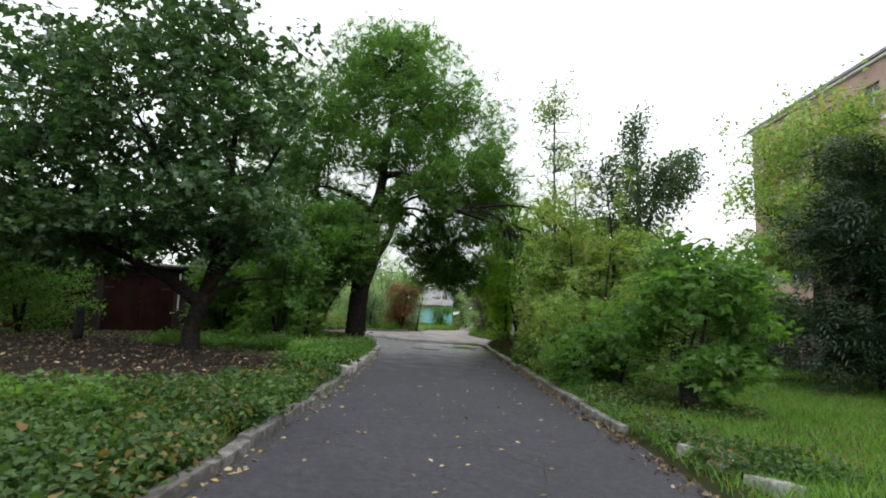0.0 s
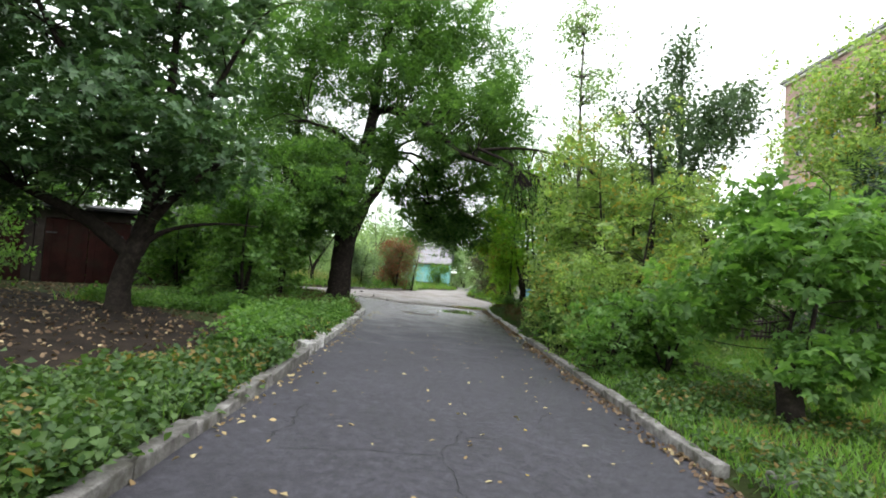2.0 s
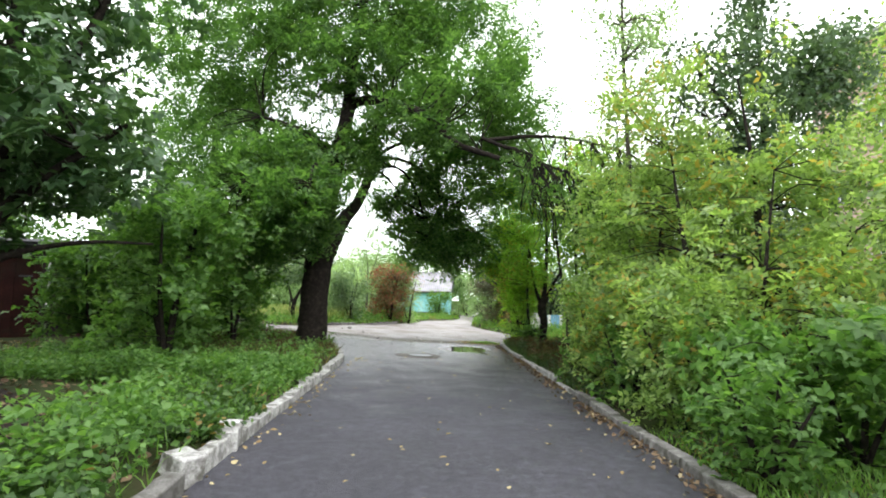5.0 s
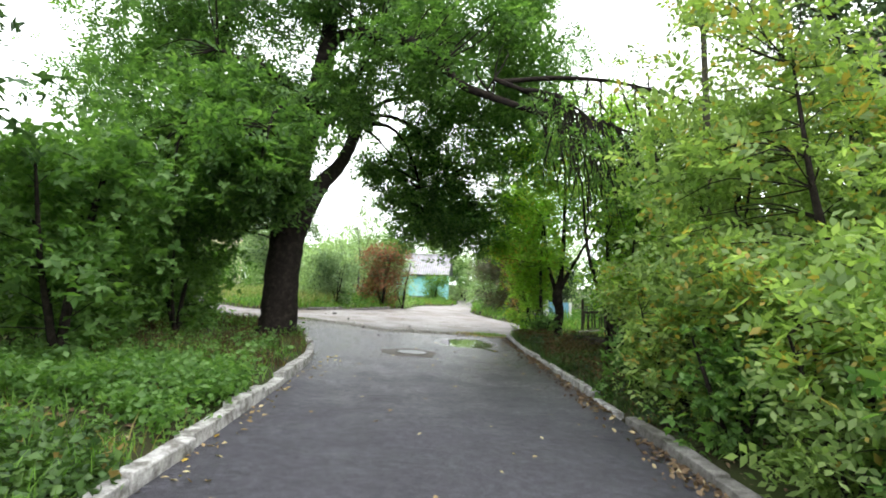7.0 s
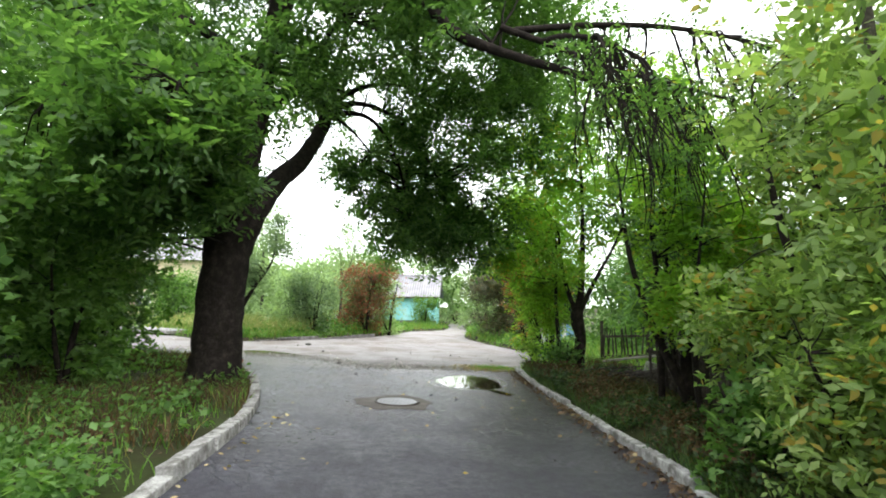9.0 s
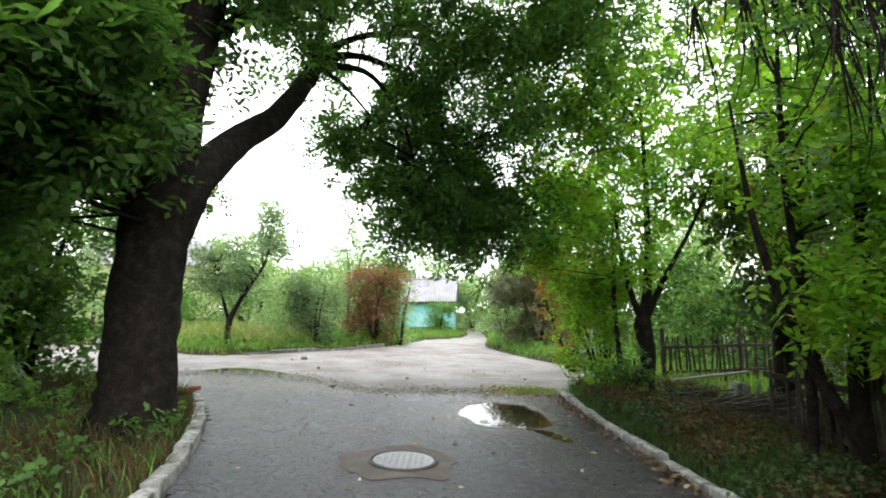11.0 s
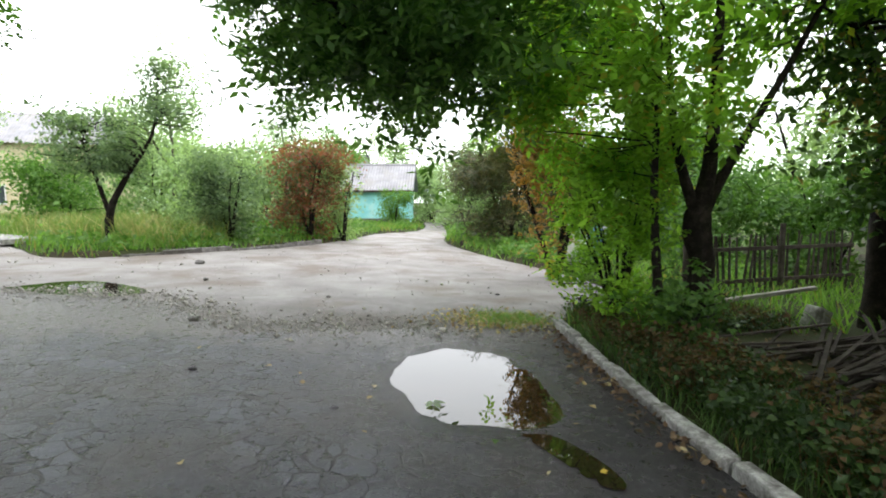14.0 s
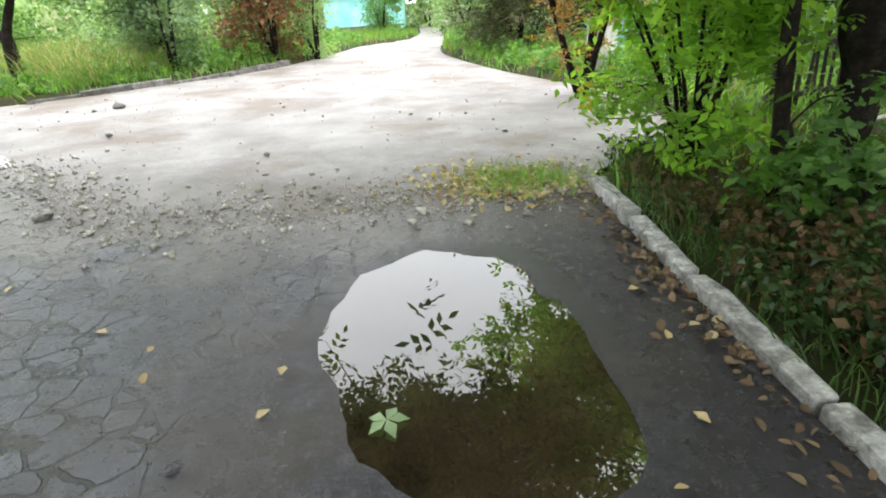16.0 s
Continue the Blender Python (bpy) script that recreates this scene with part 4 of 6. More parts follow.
tree("boxelder", (3.9, 17.6), "tall yellow-green box elder thicket with slim stems", TRUNKS,
     [(0.2, 0, 2.9, 1.5, 2, 1.1, 382), (-0.1, 0.5, 4.4, 1.2, 1.6, 1.1, 132), (-1, -0.3, 1.5, 0.7, 1.6, 0.7, 170), (0.8, 1, 3.8, 1, 1.2, 1.2, 99), (0.2, -0.8, 1.5, 0.9, 1, 0.7, 119)],
     "boxelder", 0.9, L_LIME, 32, BARK, gap=0.07, gap_scale=1.35, r0=0.012, share=0.2)
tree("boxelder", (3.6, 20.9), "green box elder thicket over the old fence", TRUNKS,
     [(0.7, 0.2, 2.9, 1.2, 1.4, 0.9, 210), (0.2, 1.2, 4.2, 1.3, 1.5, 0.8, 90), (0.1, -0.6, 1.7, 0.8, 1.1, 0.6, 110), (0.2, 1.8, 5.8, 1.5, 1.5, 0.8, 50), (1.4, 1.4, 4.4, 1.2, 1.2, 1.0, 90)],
     "boxelder", 1.0, L_BOX_LIFTED, 33, BARK, gap=0.0, gap_scale=1.0, r0=0.014, share=0.2)
tree("boxelder", (5.8, 18.8), "pale green box elder rising behind the thicket", TRUNKS,
     [(0, 0, 3.0, 1.6, 2.1, 1.4, 260), (0.3, 0.5, 4.8, 1.3, 1.5, 0.9, 70), (0.2, -1.5, 2.2, 1.1, 1.3, 1.1, 160)], "boxelder", 1.05, L_LIME, 34, BARK, gap=0.0, gap_scale=1.0)
for k, (x, y, w, h, n) in enumerate([(2.62, 11.6, 0.5, 1.1, 60), (2.75, 13.6, 0.6, 1.5, 110), (2.6, 14.9, 0.5, 1.3, 90), (2.65, 16.2, 0.55, 1.5, 110), (2.5, 17.3, 0.45, 1.1, 70)]):
    shrub((x, y), "leafy suckers crowding over the low kerb", w, h, n, "boxelder" if k % 2 else "trefoil", 0.8, L_LIME if k % 2 else L_FRESH, 140 + k, gap=-0.25, share=0.5, group="kerb suckers")
shrub((3.15, 12.9), "low bright maple suckers spilling over the kerb", 0.75, 1.3, 120, "trefoil", 0.95, L_FRESH, 47, gap=-0.2, share=0.4)
shrub((3.9, 12.3), "low bright maple suckers at the lawn's end", 0.7, 1.5, 110, "trefoil", 0.95, L_FRESH, 48, gap=-0.2, share=0.4)
tree("poplar_sapling", (3.2, 16.8), "slim pale sapling rising thinly above the thicket", [[(0, 0, -0.1, 0.06), (0.1, 0, 3, 0.05), (0.05, 0.1, 7, 0.03), (0.1, 0, 9.7, 0.006)]],
     [(0.1, 0, 7.2, 0.6, 0.6, 2.2, 150), (-0.3, 0, 8.4, 0.4, 0.4, 0.9, 40), (0.5, 0, 7.0, 0.6, 0.5, 1.3, 80)], "oval", 0.9, L_PALE_HAZED, 35, BARK_GREY, share=0.4, gap=-0.05, gap_scale=1.5)
tree("plum_tree", (6.0, 17.2), "dark-leaved tree with spreading upper boughs behind the thicket",
     [[(0, 0, -0.1, 0.16), (0, 0, 3, 0.12), (0.1, 0, 5.5, 0.07), (0, 0, 8.5, 0.01)], [(0, 0, 4, 0.07), (1.0, 0.1, 6.0, 0.04), (2.0, 0.1, 7.0, 0.012)], [(0, 0, 4.5, 0.06), (-0.9, 0, 6.0, 0.03), (-1.6, 0, 6.8, 0.01)]],
     [(0, 0, 5.7, 1.5, 1.4, 1.3, 420), (1.3, 0, 6.3, 0.9, 0.8, 0.5, 130), (0, 0, 7.8, 0.4, 0.4, 0.8, 70), (-1.2, 0, 6.6, 0.7, 0.6, 0.4, 70), (1.8, 0.1, 7.0, 0.5, 0.4, 0.25, 40), (0, 0, 3.6, 1.4, 1.4, 1.2, 240)],
     "oval", 1.15, L_PLUM, 36, share=0.25, gap=-0.12, gap_scale=1.2)
tree("stump_regrowth", (4.15, 9.3), "broken stump sprouting fresh large green leaves", [[(0, 0, -0.1, 0.19), (0.0, 0, 0.25, 0.15), (-0.05, 0, 0.62, 0.14), (-0.07, 0.02, 0.80, 0.09), (-0.08, 0.02, 0.84, 0.01)],
     [(0.1, 0, 0.4, 0.035), (0.3, 0.1, 1.3, 0.028), (0.5, 0.2, 2.4, 0.015), (0.6, 0.3, 3.0, 0.006)], [(0.0, 0.1, 0.4, 0.03), (0.3, 0.5, 1.3, 0.02), (0.9, 0.8, 2.3, 0.008)]],
     [(0.5, 0.4, 2.1, 1.0, 0.9, 0.7, 150), (1.2, 0.9, 2.4, 0.8, 0.7, 0.5, 60), (0.1, 0.9, 2.7, 0.6, 0.6, 0.45, 50), (0.45, -0.05, 0.75, 0.7, 0.5, 0.32, 80), (-0.4, 1.2, 1.5, 0.8, 0.7, 0.6, 80), (1.3, 0.3, 1.3, 0.6, 0.6, 0.5, 50)], "palm", 0.95, L_FRESH, 37, BARK, gap=-0.3, gap_scale=1.2, r0=0.01)
tree("spruce", (11.4, 14.2), "dark drooping evergreen beside the lawn", [[(0, 0, -0.1, 0.2), (0, 0, 3, 0.14), (0, 0, 6.6, 0.02)]],
     [(0, 0, 2.0, 2.7, 2.5, 1.6, 640), (0, 0, 4.2, 2.2, 2.0, 1.5, 420), (0, 0, 5.9, 1.3, 1.2, 1.1, 170)], "needle", 2.1, L_DARK, 38, share=0.1)
tree("lime_tree", (15.8, 23.0), "large yellow-green tree before the brick apartment block", [[(0, 0, -0.1, 0.3), (0, 0, 3, 0.24), (0.2, 0, 7, 0.12), (0, 0, 11.5, 0.03)]],
     [(0, 0, 8.2, 3.4, 3.2, 3.2, 900), (-1.6, -0.6, 5.6, 2.4, 2.2, 2.0, 460), (1.5, -1.5, 9.5, 2.2, 2.0, 2.0, 300), (3, -3, 6.5, 2.6, 2.4, 2.4, 420)], "oval", 1.8, L_LIME, 39, BARK_GREY, share=0.06, gap=-0.1)
for k, (x, y, w, h, m) in enumerate([(9.5, 22.5, 1.9, 3.4, L_MID), (12.6, 21.6, 1.9, 3.0, L_MID), (8.0, 25.0, 1.6, 3.6, L_MID), (16.5, 19.2, 2.0, 3.0, L_DARK), (19.5, 22.0, 2.4, 4.2, L_MID), (7.6, 20.6, 1.5, 3.2, L_LIME), (10.8, 27.0, 2.0, 4.6, L_MID)]):
    shrub((x, y), "dense garden bush along the back of the lawn", w, h, 380, "oval", 1.4, m, 50 + k, group="hedge bushes")

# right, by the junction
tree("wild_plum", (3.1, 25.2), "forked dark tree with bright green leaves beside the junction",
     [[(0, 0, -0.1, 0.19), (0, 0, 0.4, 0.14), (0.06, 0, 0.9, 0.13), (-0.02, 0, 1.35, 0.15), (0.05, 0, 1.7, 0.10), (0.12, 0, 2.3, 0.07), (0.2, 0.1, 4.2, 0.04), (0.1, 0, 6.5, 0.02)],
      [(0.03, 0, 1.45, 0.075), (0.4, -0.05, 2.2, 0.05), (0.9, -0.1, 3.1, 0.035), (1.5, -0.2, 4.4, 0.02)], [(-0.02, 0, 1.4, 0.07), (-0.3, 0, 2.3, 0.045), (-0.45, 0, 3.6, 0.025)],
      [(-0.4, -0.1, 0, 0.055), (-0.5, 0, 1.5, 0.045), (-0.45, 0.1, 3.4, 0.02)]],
     [(-1.6, 1.3, 2.9, 0.7, 0.8, 0.5, 45), (-1.2, 0.9, 3.3, 0.8, 0.8, 0.8, 80), (-0.5, -0.5, 2.9, 0.6, 0.6, 0.6, 60), (-0.7, 0.2, 3.9, 1.3, 1.4, 1.3, 190), (0.6, 0.4, 5.4, 1.9, 1.8, 1.5, 220), (-0.4, 1.0, 2.3, 0.7, 0.8, 0.7, 110), (1.5, 0.4, 3.9, 1.2, 1.3, 1.0, 130), (-0.6, 0.2, 5.6, 1.5, 1.5, 1.2, 120), (-0.6, 2.2, 3.5, 1.1, 1.2, 1.5, 120), (-0.3, 3.2, 4.2, 1.0, 1.1, 0.9, 120), (-0.6, 4.6, 4.5, 1.3, 1.3, 1.2, 210)], "boxelder", 1.1, L_BOX_LIFTED, 41, share=0.2, gap=0.0, gap_scale=1.0, r0=0.011)


def sucker_clump():
    """Thin stems fanning out of one root, leafy at their upper ends."""
    rng = np.random.default_rng(42)
    stems, lobes = [], []
    for k in range(13):
        a, reach, h = rng.uniform(0, 6.28), rng.uniform(0.25, 0.95), rng.uniform(1.3, 2.3)
        dx, dy = reach * math.cos(a) - 0.15, reach * math.sin(a)
        stems.append([(0.1 * dx, 0.1 * dy, -0.1, 0.022), (0.3 * dx, 0.3 * dy, 0.35 * h, 0.017), (0.7 * dx, 0.7 * dy, 0.75 * h, 0.011), (dx, dy, h, 0.004)])
        lobes.append((dx, dy, h * 0.95, 0.32, 0.32, 0.26, 9))
        lobes.append((0.75 * dx, 0.75 * dy, h * 0.68, 0.28, 0.28, 0.22, 4))
    lobes += [(-0.5, 0.2, 0.7, 0.35, 0.5, 0.3, 16), (-0.3, -0.5, 0.5, 0.4, 0.4, 0.25, 14)]
    tree("sucker_clump", (2.65, 26.2), "bright green suckers on thin fanning stems at the kerb's end", stems, lobes, "boxelder", 0.85, L_BOX_LIFTED, 42, share=0.5, category="shrub", gap=-0.6, sides=6, r0=0.007)


sucker_clump()
shrub((2.6, 24.6), "low green suckers behind the kerb", 0.55, 0.9, 60, "trefoil", 0.7, L_MID, 43, gap=-0.3, share=0.5)
tree("elm_tree", (6.0, 26.0), "dark straight-trunked tree behind the broken fence", [[(0, 0, -0.1, 0.24), (0, 0, 0.6, 0.17), (0.05, 0, 3, 0.15), (0.1, 0, 6, 0.08), (0, 0, 8.5, 0.02)], [(0.05, 0, 2.6, 0.08), (-0.7, -0.4, 3.4, 0.05), (-1.3, -0.8, 3.6, 0.02)]],
     [(0, 0, 5.8, 2.3, 2.0, 2.0, 270), (-0.6, -0.8, 3.4, 1.6, 1.2, 0.9, 230), (1.8, -0.8, 3.2, 1.6, 1.4, 1.3, 230), (-0.3, -1.2, 2.0, 1.2, 0.8, 0.7, 130)], "oval", 1.25, L_WEED, 44, share=0.12, gap=-0.08)
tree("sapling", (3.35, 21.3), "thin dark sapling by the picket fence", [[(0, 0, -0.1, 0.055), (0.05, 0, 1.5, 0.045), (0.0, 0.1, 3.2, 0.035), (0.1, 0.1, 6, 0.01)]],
     [(0.2, 0.1, 5.2, 1.0, 1.0, 1.2, 50), (0.6, -0.5, 3.4, 0.9, 0.8, 0.7, 60)], "boxelder", 1.0, L_BOX_LIFTED, 45, share=0.3, gap=-0.2)
tree("elm_tree", (6.6, 21.8), "leafy dark tree standing inside the fenced garden", [[(0, 0, -0.1, 0.18), (0, 0, 2, 0.14), (0.1, 0, 5, 0.06)]],
     [(0, 0, 4.6, 2.0, 1.9, 1.8, 280), (-0.7, 0.4, 2.6, 1.5, 1.5, 1.0, 260), (0.6, 1.6, 1.6, 1.6, 1.2, 1.1, 220)], "oval", 1.25, L_WEED, 46, share=0.12)

# beyond the crossing
shrub((-3.5, 38.0), "reddish-leaved bush at the path's edge", 1.5, 3.3, 520, "oval", 1.1, L_RED, 61)
shrub((-2.5, 38.9), "greyish bush beside the reddish one", 0.8, 3.0, 170, "oval", 1.1, L_PALE_HAZED, 62)
shrub((-5.5, 36.0), "dark green round bush by the far kerb", 1.4, 2.6, 420, "oval", 1.1, L_APPLE, 63)
shrub((-7.0, 38.5), "pale grey-green scrub in the overgrown garden", 1.8, 3.0, 360, "oval", 1.2, L_PALE_HAZED, 64)
tree("apple_tree", (-8.1, 34.3), "small forked fruit tree in the overgrown garden", [[(0, 0, -0.1, 0.13), (0, 0, 0.9, 0.10), (0.5, 0, 1.9, 0.07), (1.2, 0, 3.0, 0.04), (1.4, 0, 4.4, 0.01)], [(0, 0, 0.8, 0.07), (-0.3, 0, 1.8, 0.05), (-0.7, 0, 3.0, 0.02)]],
     [(-0.5, 0, 2.9, 1.25, 1.1, 0.95, 420), (1.7, 0, 3.9, 0.9, 0.8, 0.9, 170), (1.2, 0, 4.9, 0.5, 0.5, 0.5, 60), (0.3, 0, 2.3, 0.7, 0.6, 0.5, 90)], "oval", 1.0, L_APPLE, 65, share=0.3, gap=-0.05, gap_scale=1.1)
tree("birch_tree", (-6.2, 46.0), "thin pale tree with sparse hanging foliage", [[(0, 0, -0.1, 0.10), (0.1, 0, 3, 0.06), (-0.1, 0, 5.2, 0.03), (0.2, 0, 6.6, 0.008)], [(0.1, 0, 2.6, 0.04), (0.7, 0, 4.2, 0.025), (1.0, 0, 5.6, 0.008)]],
     [(0, 0, 5.4, 1.5, 1.4, 2.4, 280), (0.6, 0, 3.4, 1.4, 1.2, 1.0, 120)], "oval", 1.0, L_PALE_HAZED, 66, BARK_GREY, share=0.3, gap=0.0)
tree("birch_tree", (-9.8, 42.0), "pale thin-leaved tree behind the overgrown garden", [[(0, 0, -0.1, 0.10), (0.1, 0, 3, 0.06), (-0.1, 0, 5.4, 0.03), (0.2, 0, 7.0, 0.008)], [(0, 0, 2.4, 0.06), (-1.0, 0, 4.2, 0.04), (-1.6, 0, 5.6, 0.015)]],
     [(0.2, 0, 5.8, 1.5, 1.3, 2.2, 210), (-1.3, 0, 4.4, 1.3, 1.2, 1.3, 140)], "oval", 1.2, L_PALE_HAZED, 76, BARK_GREY, share=0.3, gap=-0.02)
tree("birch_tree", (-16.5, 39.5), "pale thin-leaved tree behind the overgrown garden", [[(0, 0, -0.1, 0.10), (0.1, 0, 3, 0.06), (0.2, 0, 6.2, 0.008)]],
     [(0.2, 0, 5.0, 2.0, 1.6, 2.2, 260), (-0.6, 0, 3.0, 1.6, 1.4, 1.2, 140)], "oval", 1.3, L_PALE_HAZED, 77, BARK_GREY, share=0.2, gap=-0.04)
shrub((3.5, 38.6), "bronzed dark conifer-like bush beside the path", 2.2, 4.3, 680, "needle", 1.6, L_BROWNISH, 67)
shrub((5.9, 39.2), "dark green bush beside the path", 1.5, 3.4, 360, "oval", 1.2, L_DARK, 68)
shrub((3.0, 30.5), "orange-leaved shrub turning autumnal", 1.0, 3.6, 380, "pinnate", 1.0, L_ORANGE, 69, low=0.5, gap=-0.25)
shrub((-1.0, 50.5), "light green bush at the hut's corner", 1.1, 2.1, 240, "oval", 1.1, L_FRESH, 70)
shrub((1.6, 60.0), "green willow scrub closing the path's end", 2.6, 5.2, 480, "oval", 1.8, L_PALE_HAZED, 71)
shrub((5.0, 56.0), "tall green scrub closing the path's end", 2.6, 6.0, 480, "oval", 1.8, L_FRESH, 72)
shrub((-6.0, 58.0), "green trees rising behind the hut", 3.0, 6.5, 480, "oval", 2.0, L_FRESH, 73)
shrub((8.0, 33.0), "greyish green scrub behind the back fence", 2.0, 2.6, 360, "oval", 1.4, L_MID, 74)
shrub((9.5, 31.0), "greyish green scrub behind the back fence", 1.8, 2.4, 300, "oval", 1.4, L_MID, 75)
for k, (x, y, w, h) in enumerate([(-14, 42, 2.2, 3.0), (-17, 38.5, 2.2, 3.2), (-11, 48, 2.6, 3.6), (-18, 49, 2.4, 3.0), (-9, 54, 2.6, 3.6), (-26, 46, 3.0, 3.8), (-14.0, 56, 2.6, 3.4)]):
    shrub((x, y), "pale overgrown garden bush beyond the crossing", w, h, 330, "oval", 1.5, L_PALE_HAZED if k % 2 else L_FRESH, 80 + k, group="garden bushes")


# Mostly the pale leaf, which carries haze in its colour.
for k, (x, y, w, h, m) in enumerate([(-8.0, 49, 2.4, 4.6, L_PALE_HAZED), (-8.2, 42.5, 2.2, 3.4, L_PALE_HAZED), (3.2, 50.5, 2.2, 5.0, L_PALE_HAZED), (6.8, 46, 2.8, 6.0, L_PALE_HAZED), (10.5, 41, 2.8, 6.0, L_PALE_HAZED), (12.5, 35, 2.6, 5.4, L_PALE_HAZED),
                                   (15, 31, 2.6, 5.6, L_PALE_HAZED), (8.6, 37.5, 2.0, 4.4, L_MID), (-12.5, 46.5, 2.4, 4.4, L_PALE_HAZED), (-21, 43, 2.4, 3.0, L_PALE_HAZED), (-7.2, 55, 2.4, 5.2, L_PALE_HAZED), (-14.5, 54, 2.8, 5.6, L_PALE_HAZED), (14, 45, 3.4, 7.0, L_PALE_HAZED), (-2.0, 62, 3.4, 7.0, L_PALE_HAZED), (-29, 40, 3.6, 6.0, L_PALE_HAZED)]):
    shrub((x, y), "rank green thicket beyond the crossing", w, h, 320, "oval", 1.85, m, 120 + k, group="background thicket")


def far_woods():
    """Distant trees all round, copies of one; five more are added unseen near the start."""
    # Haze over these trees is only the lightened leaf colour.
    first = tree("far_tree", (-30, 78), "distant or unseen green tree with haze put into its leaf colour", [[(0, 0, -0.1, 0.3), (0, 0, 4, 0.2), (0, 0, 8, 0.06)]],
                 [(0, 0, 6.0, 4.0, 3.6, 3.6, 110), (2, 0, 4.0, 3, 2.6, 2.4, 52), (-2, 0, 3.6, 3, 2.6, 2.2, 52)], "oval", 5.0, L_PALE_HAZED, 99, share=0.03, group="far trees")
    rng = np.random.default_rng(3)
    for k in range(30):
        a = k / 30 * 2 * math.pi + rng.uniform(-0.05, 0.05)
        far = rng.uniform(62, 84)
        x, y = far * math.sin(a), 16 + far * math.cos(a)
        if abs(x) < 7 and y > 50:
            continue
        copy_thing(first, pose(x, y, z_at(x, y) - 0.1, 0, 0, rng.uniform(0, 360)) @ Matrix.Scale(rng.uniform(0.65, 1.0) * (0.75 if y > 40 else 1.2), 4))
    # Added out of view, only to shape light and reflections near the start.
    for x, y in ((-9, -7), (9, -9), (0, -22), (-16, 2), (17, 3)):
        copy_thing(first, pose(x, y, z_at(x, y), 0, 0, rng.uniform(0, 360)))


far_woods()

# ---------------------------------------------------------------- kerbs
def stone_mesh(l, w, h, seed, chip=0.014):
    bm = box((w, l, h), (0, 0, h / 2), 0.018)
    bmesh.ops.subdivide_edges(bm, edges=[e for e in bm.edges if e.calc_length() > 0.3], cuts=4, use_grid_fill=True)
    roughen(bm, chip, 7.0, seed * 3.1)
    roughen(bm, chip * 0.5, 22.0, seed * 5.3)
    return bm


def kerb_run(name, label, line, side, material, start, stop, seed, height=0.26, sunk=0.14, uneven=0.014, joint=0.014, width=0.145):
    """Stones laid end to end along an edge line, each its own piece."""
    rng = np.random.default_rng(seed)
    meshes = []
    for k in range(5):
        me = bpy.data.meshes.new("kerb_stone")
        bm = stone_mesh(1.0, width, height, seed + k)
        bm.to_mesh(me)
        bm.free()
        me.materials.append(material)
        meshes.append(me)
    seg = np.linalg.norm(np.diff(line, axis=0), axis=1)
    s = np.r_[0, seg.cumsum()]
    fx, fy = (lambda q: np.interp(q, s, line[:, 0])), (lambda q: np.interp(q, s, line[:, 1]))
    q0 = np.interp(start, line[:, 1], s)
    q1 = np.interp(stop, line[:, 1], s)
    root = thing(name, (0, 0, 0), label, "kerb", kind="structure")
    q = q0
    while q < q1 - 0.3:
        l = min(rng.uniform(0.82, 1.05), q1 - q)
        x, y = (fx(q) + fx(q + l)) / 2, (fy(q) + fy(q + l)) / 2
        a = math.degrees(math.atan2(-(fx(q + l) - fx(q)), fy(q + l) - fy(q)))
        nx, ny = math.cos(math.radians(a)) * side * (width / 2 + 0.003), math.sin(math.radians(a)) * side * (width / 2 + 0.003)
        ob = new("kerb_stone", meshes[rng.integers(0, 5)])
        ob.parent = root
        ob.matrix_basis = pose(x + nx, y + ny, gz(x) - sunk + rng.normal(0, uneven), rng.normal(0, 0.7), rng.normal(0, 2.2), a + rng.normal(0, 0.7)) @ Matrix.Diagonal((1, (l - joint), 1, 1))
        q += l
    return root


kerb_run("kerb_left", "old pale concrete kerb with traces of whitewash", left_s, -1, CONCRETE, -11, 11.2, 3)
kerb_run("kerb_left", "whitewashed broken concrete kerb curving into the crossing", left_s, -1, WHITEWASH, 11.3, 24.6, 4, uneven=0.02, joint=0.03)
kerb_run("kerb_right", "low grey concrete kerb beside the lawn", right_s, 1, CONCRETE, 7.6, 16.5, 5, sunk=0.16)
kerb_run("kerb_right", "low stained concrete kerb ending at the crossing", right_s, 1, WHITEWASH, 16.6, 26.2, 6, uneven=0.018, joint=0.045, sunk=0.175, width=0.115)
for k, (x, y, l, t, w) in enumerate([(2.78, 7.25, 0.3, 20, 0.2), (2.86, 6.45, 0.55, -25, 0.24), (2.98, 5.9, 0.55, -32, 0.26), (3.05, 5.1, 0.4, 10, 0.3), (2.85, 4.2, 0.6, -8, 0.2)]):
    bm = stone_mesh(l, w, 0.2, 40 + k, 0.03)
    ob = solid("kerb_fragment", bm, WHITEWASH if k in (1, 2, 3) else CONCRETE, "broken chunk of whitewashed kerb in the grass", "rubble", "kerb fragments")
    ob.matrix_world = pose(x, y, gz(x) - 0.03, 6 * (-1) ** k, 8, t)
for k, (x, y, l, t) in enumerate([(-2.18, 11.25, 0.3, 60), (-2.2, 12.2, 0.34, 15)]):
    ob = solid("kerb_fragment", stone_mesh(l, 0.22, 0.24, 60 + k, 0.03), WHITEWASH, "broken chunk of whitewashed kerb in the grass", "rubble", "kerb fragments")
    ob.matrix_world = pose(x, y, gz(x) - 0.04, 5, 4, t)
far_kerb = smooth_line(FAR_EDGE[3:], 6)
kerb_run("kerb_far", "half-buried kerb along the far side of the crossing", far_kerb, -1, CONCRETE, 32.3, 37.5, 8, sunk=0.19, uneven=0.03)


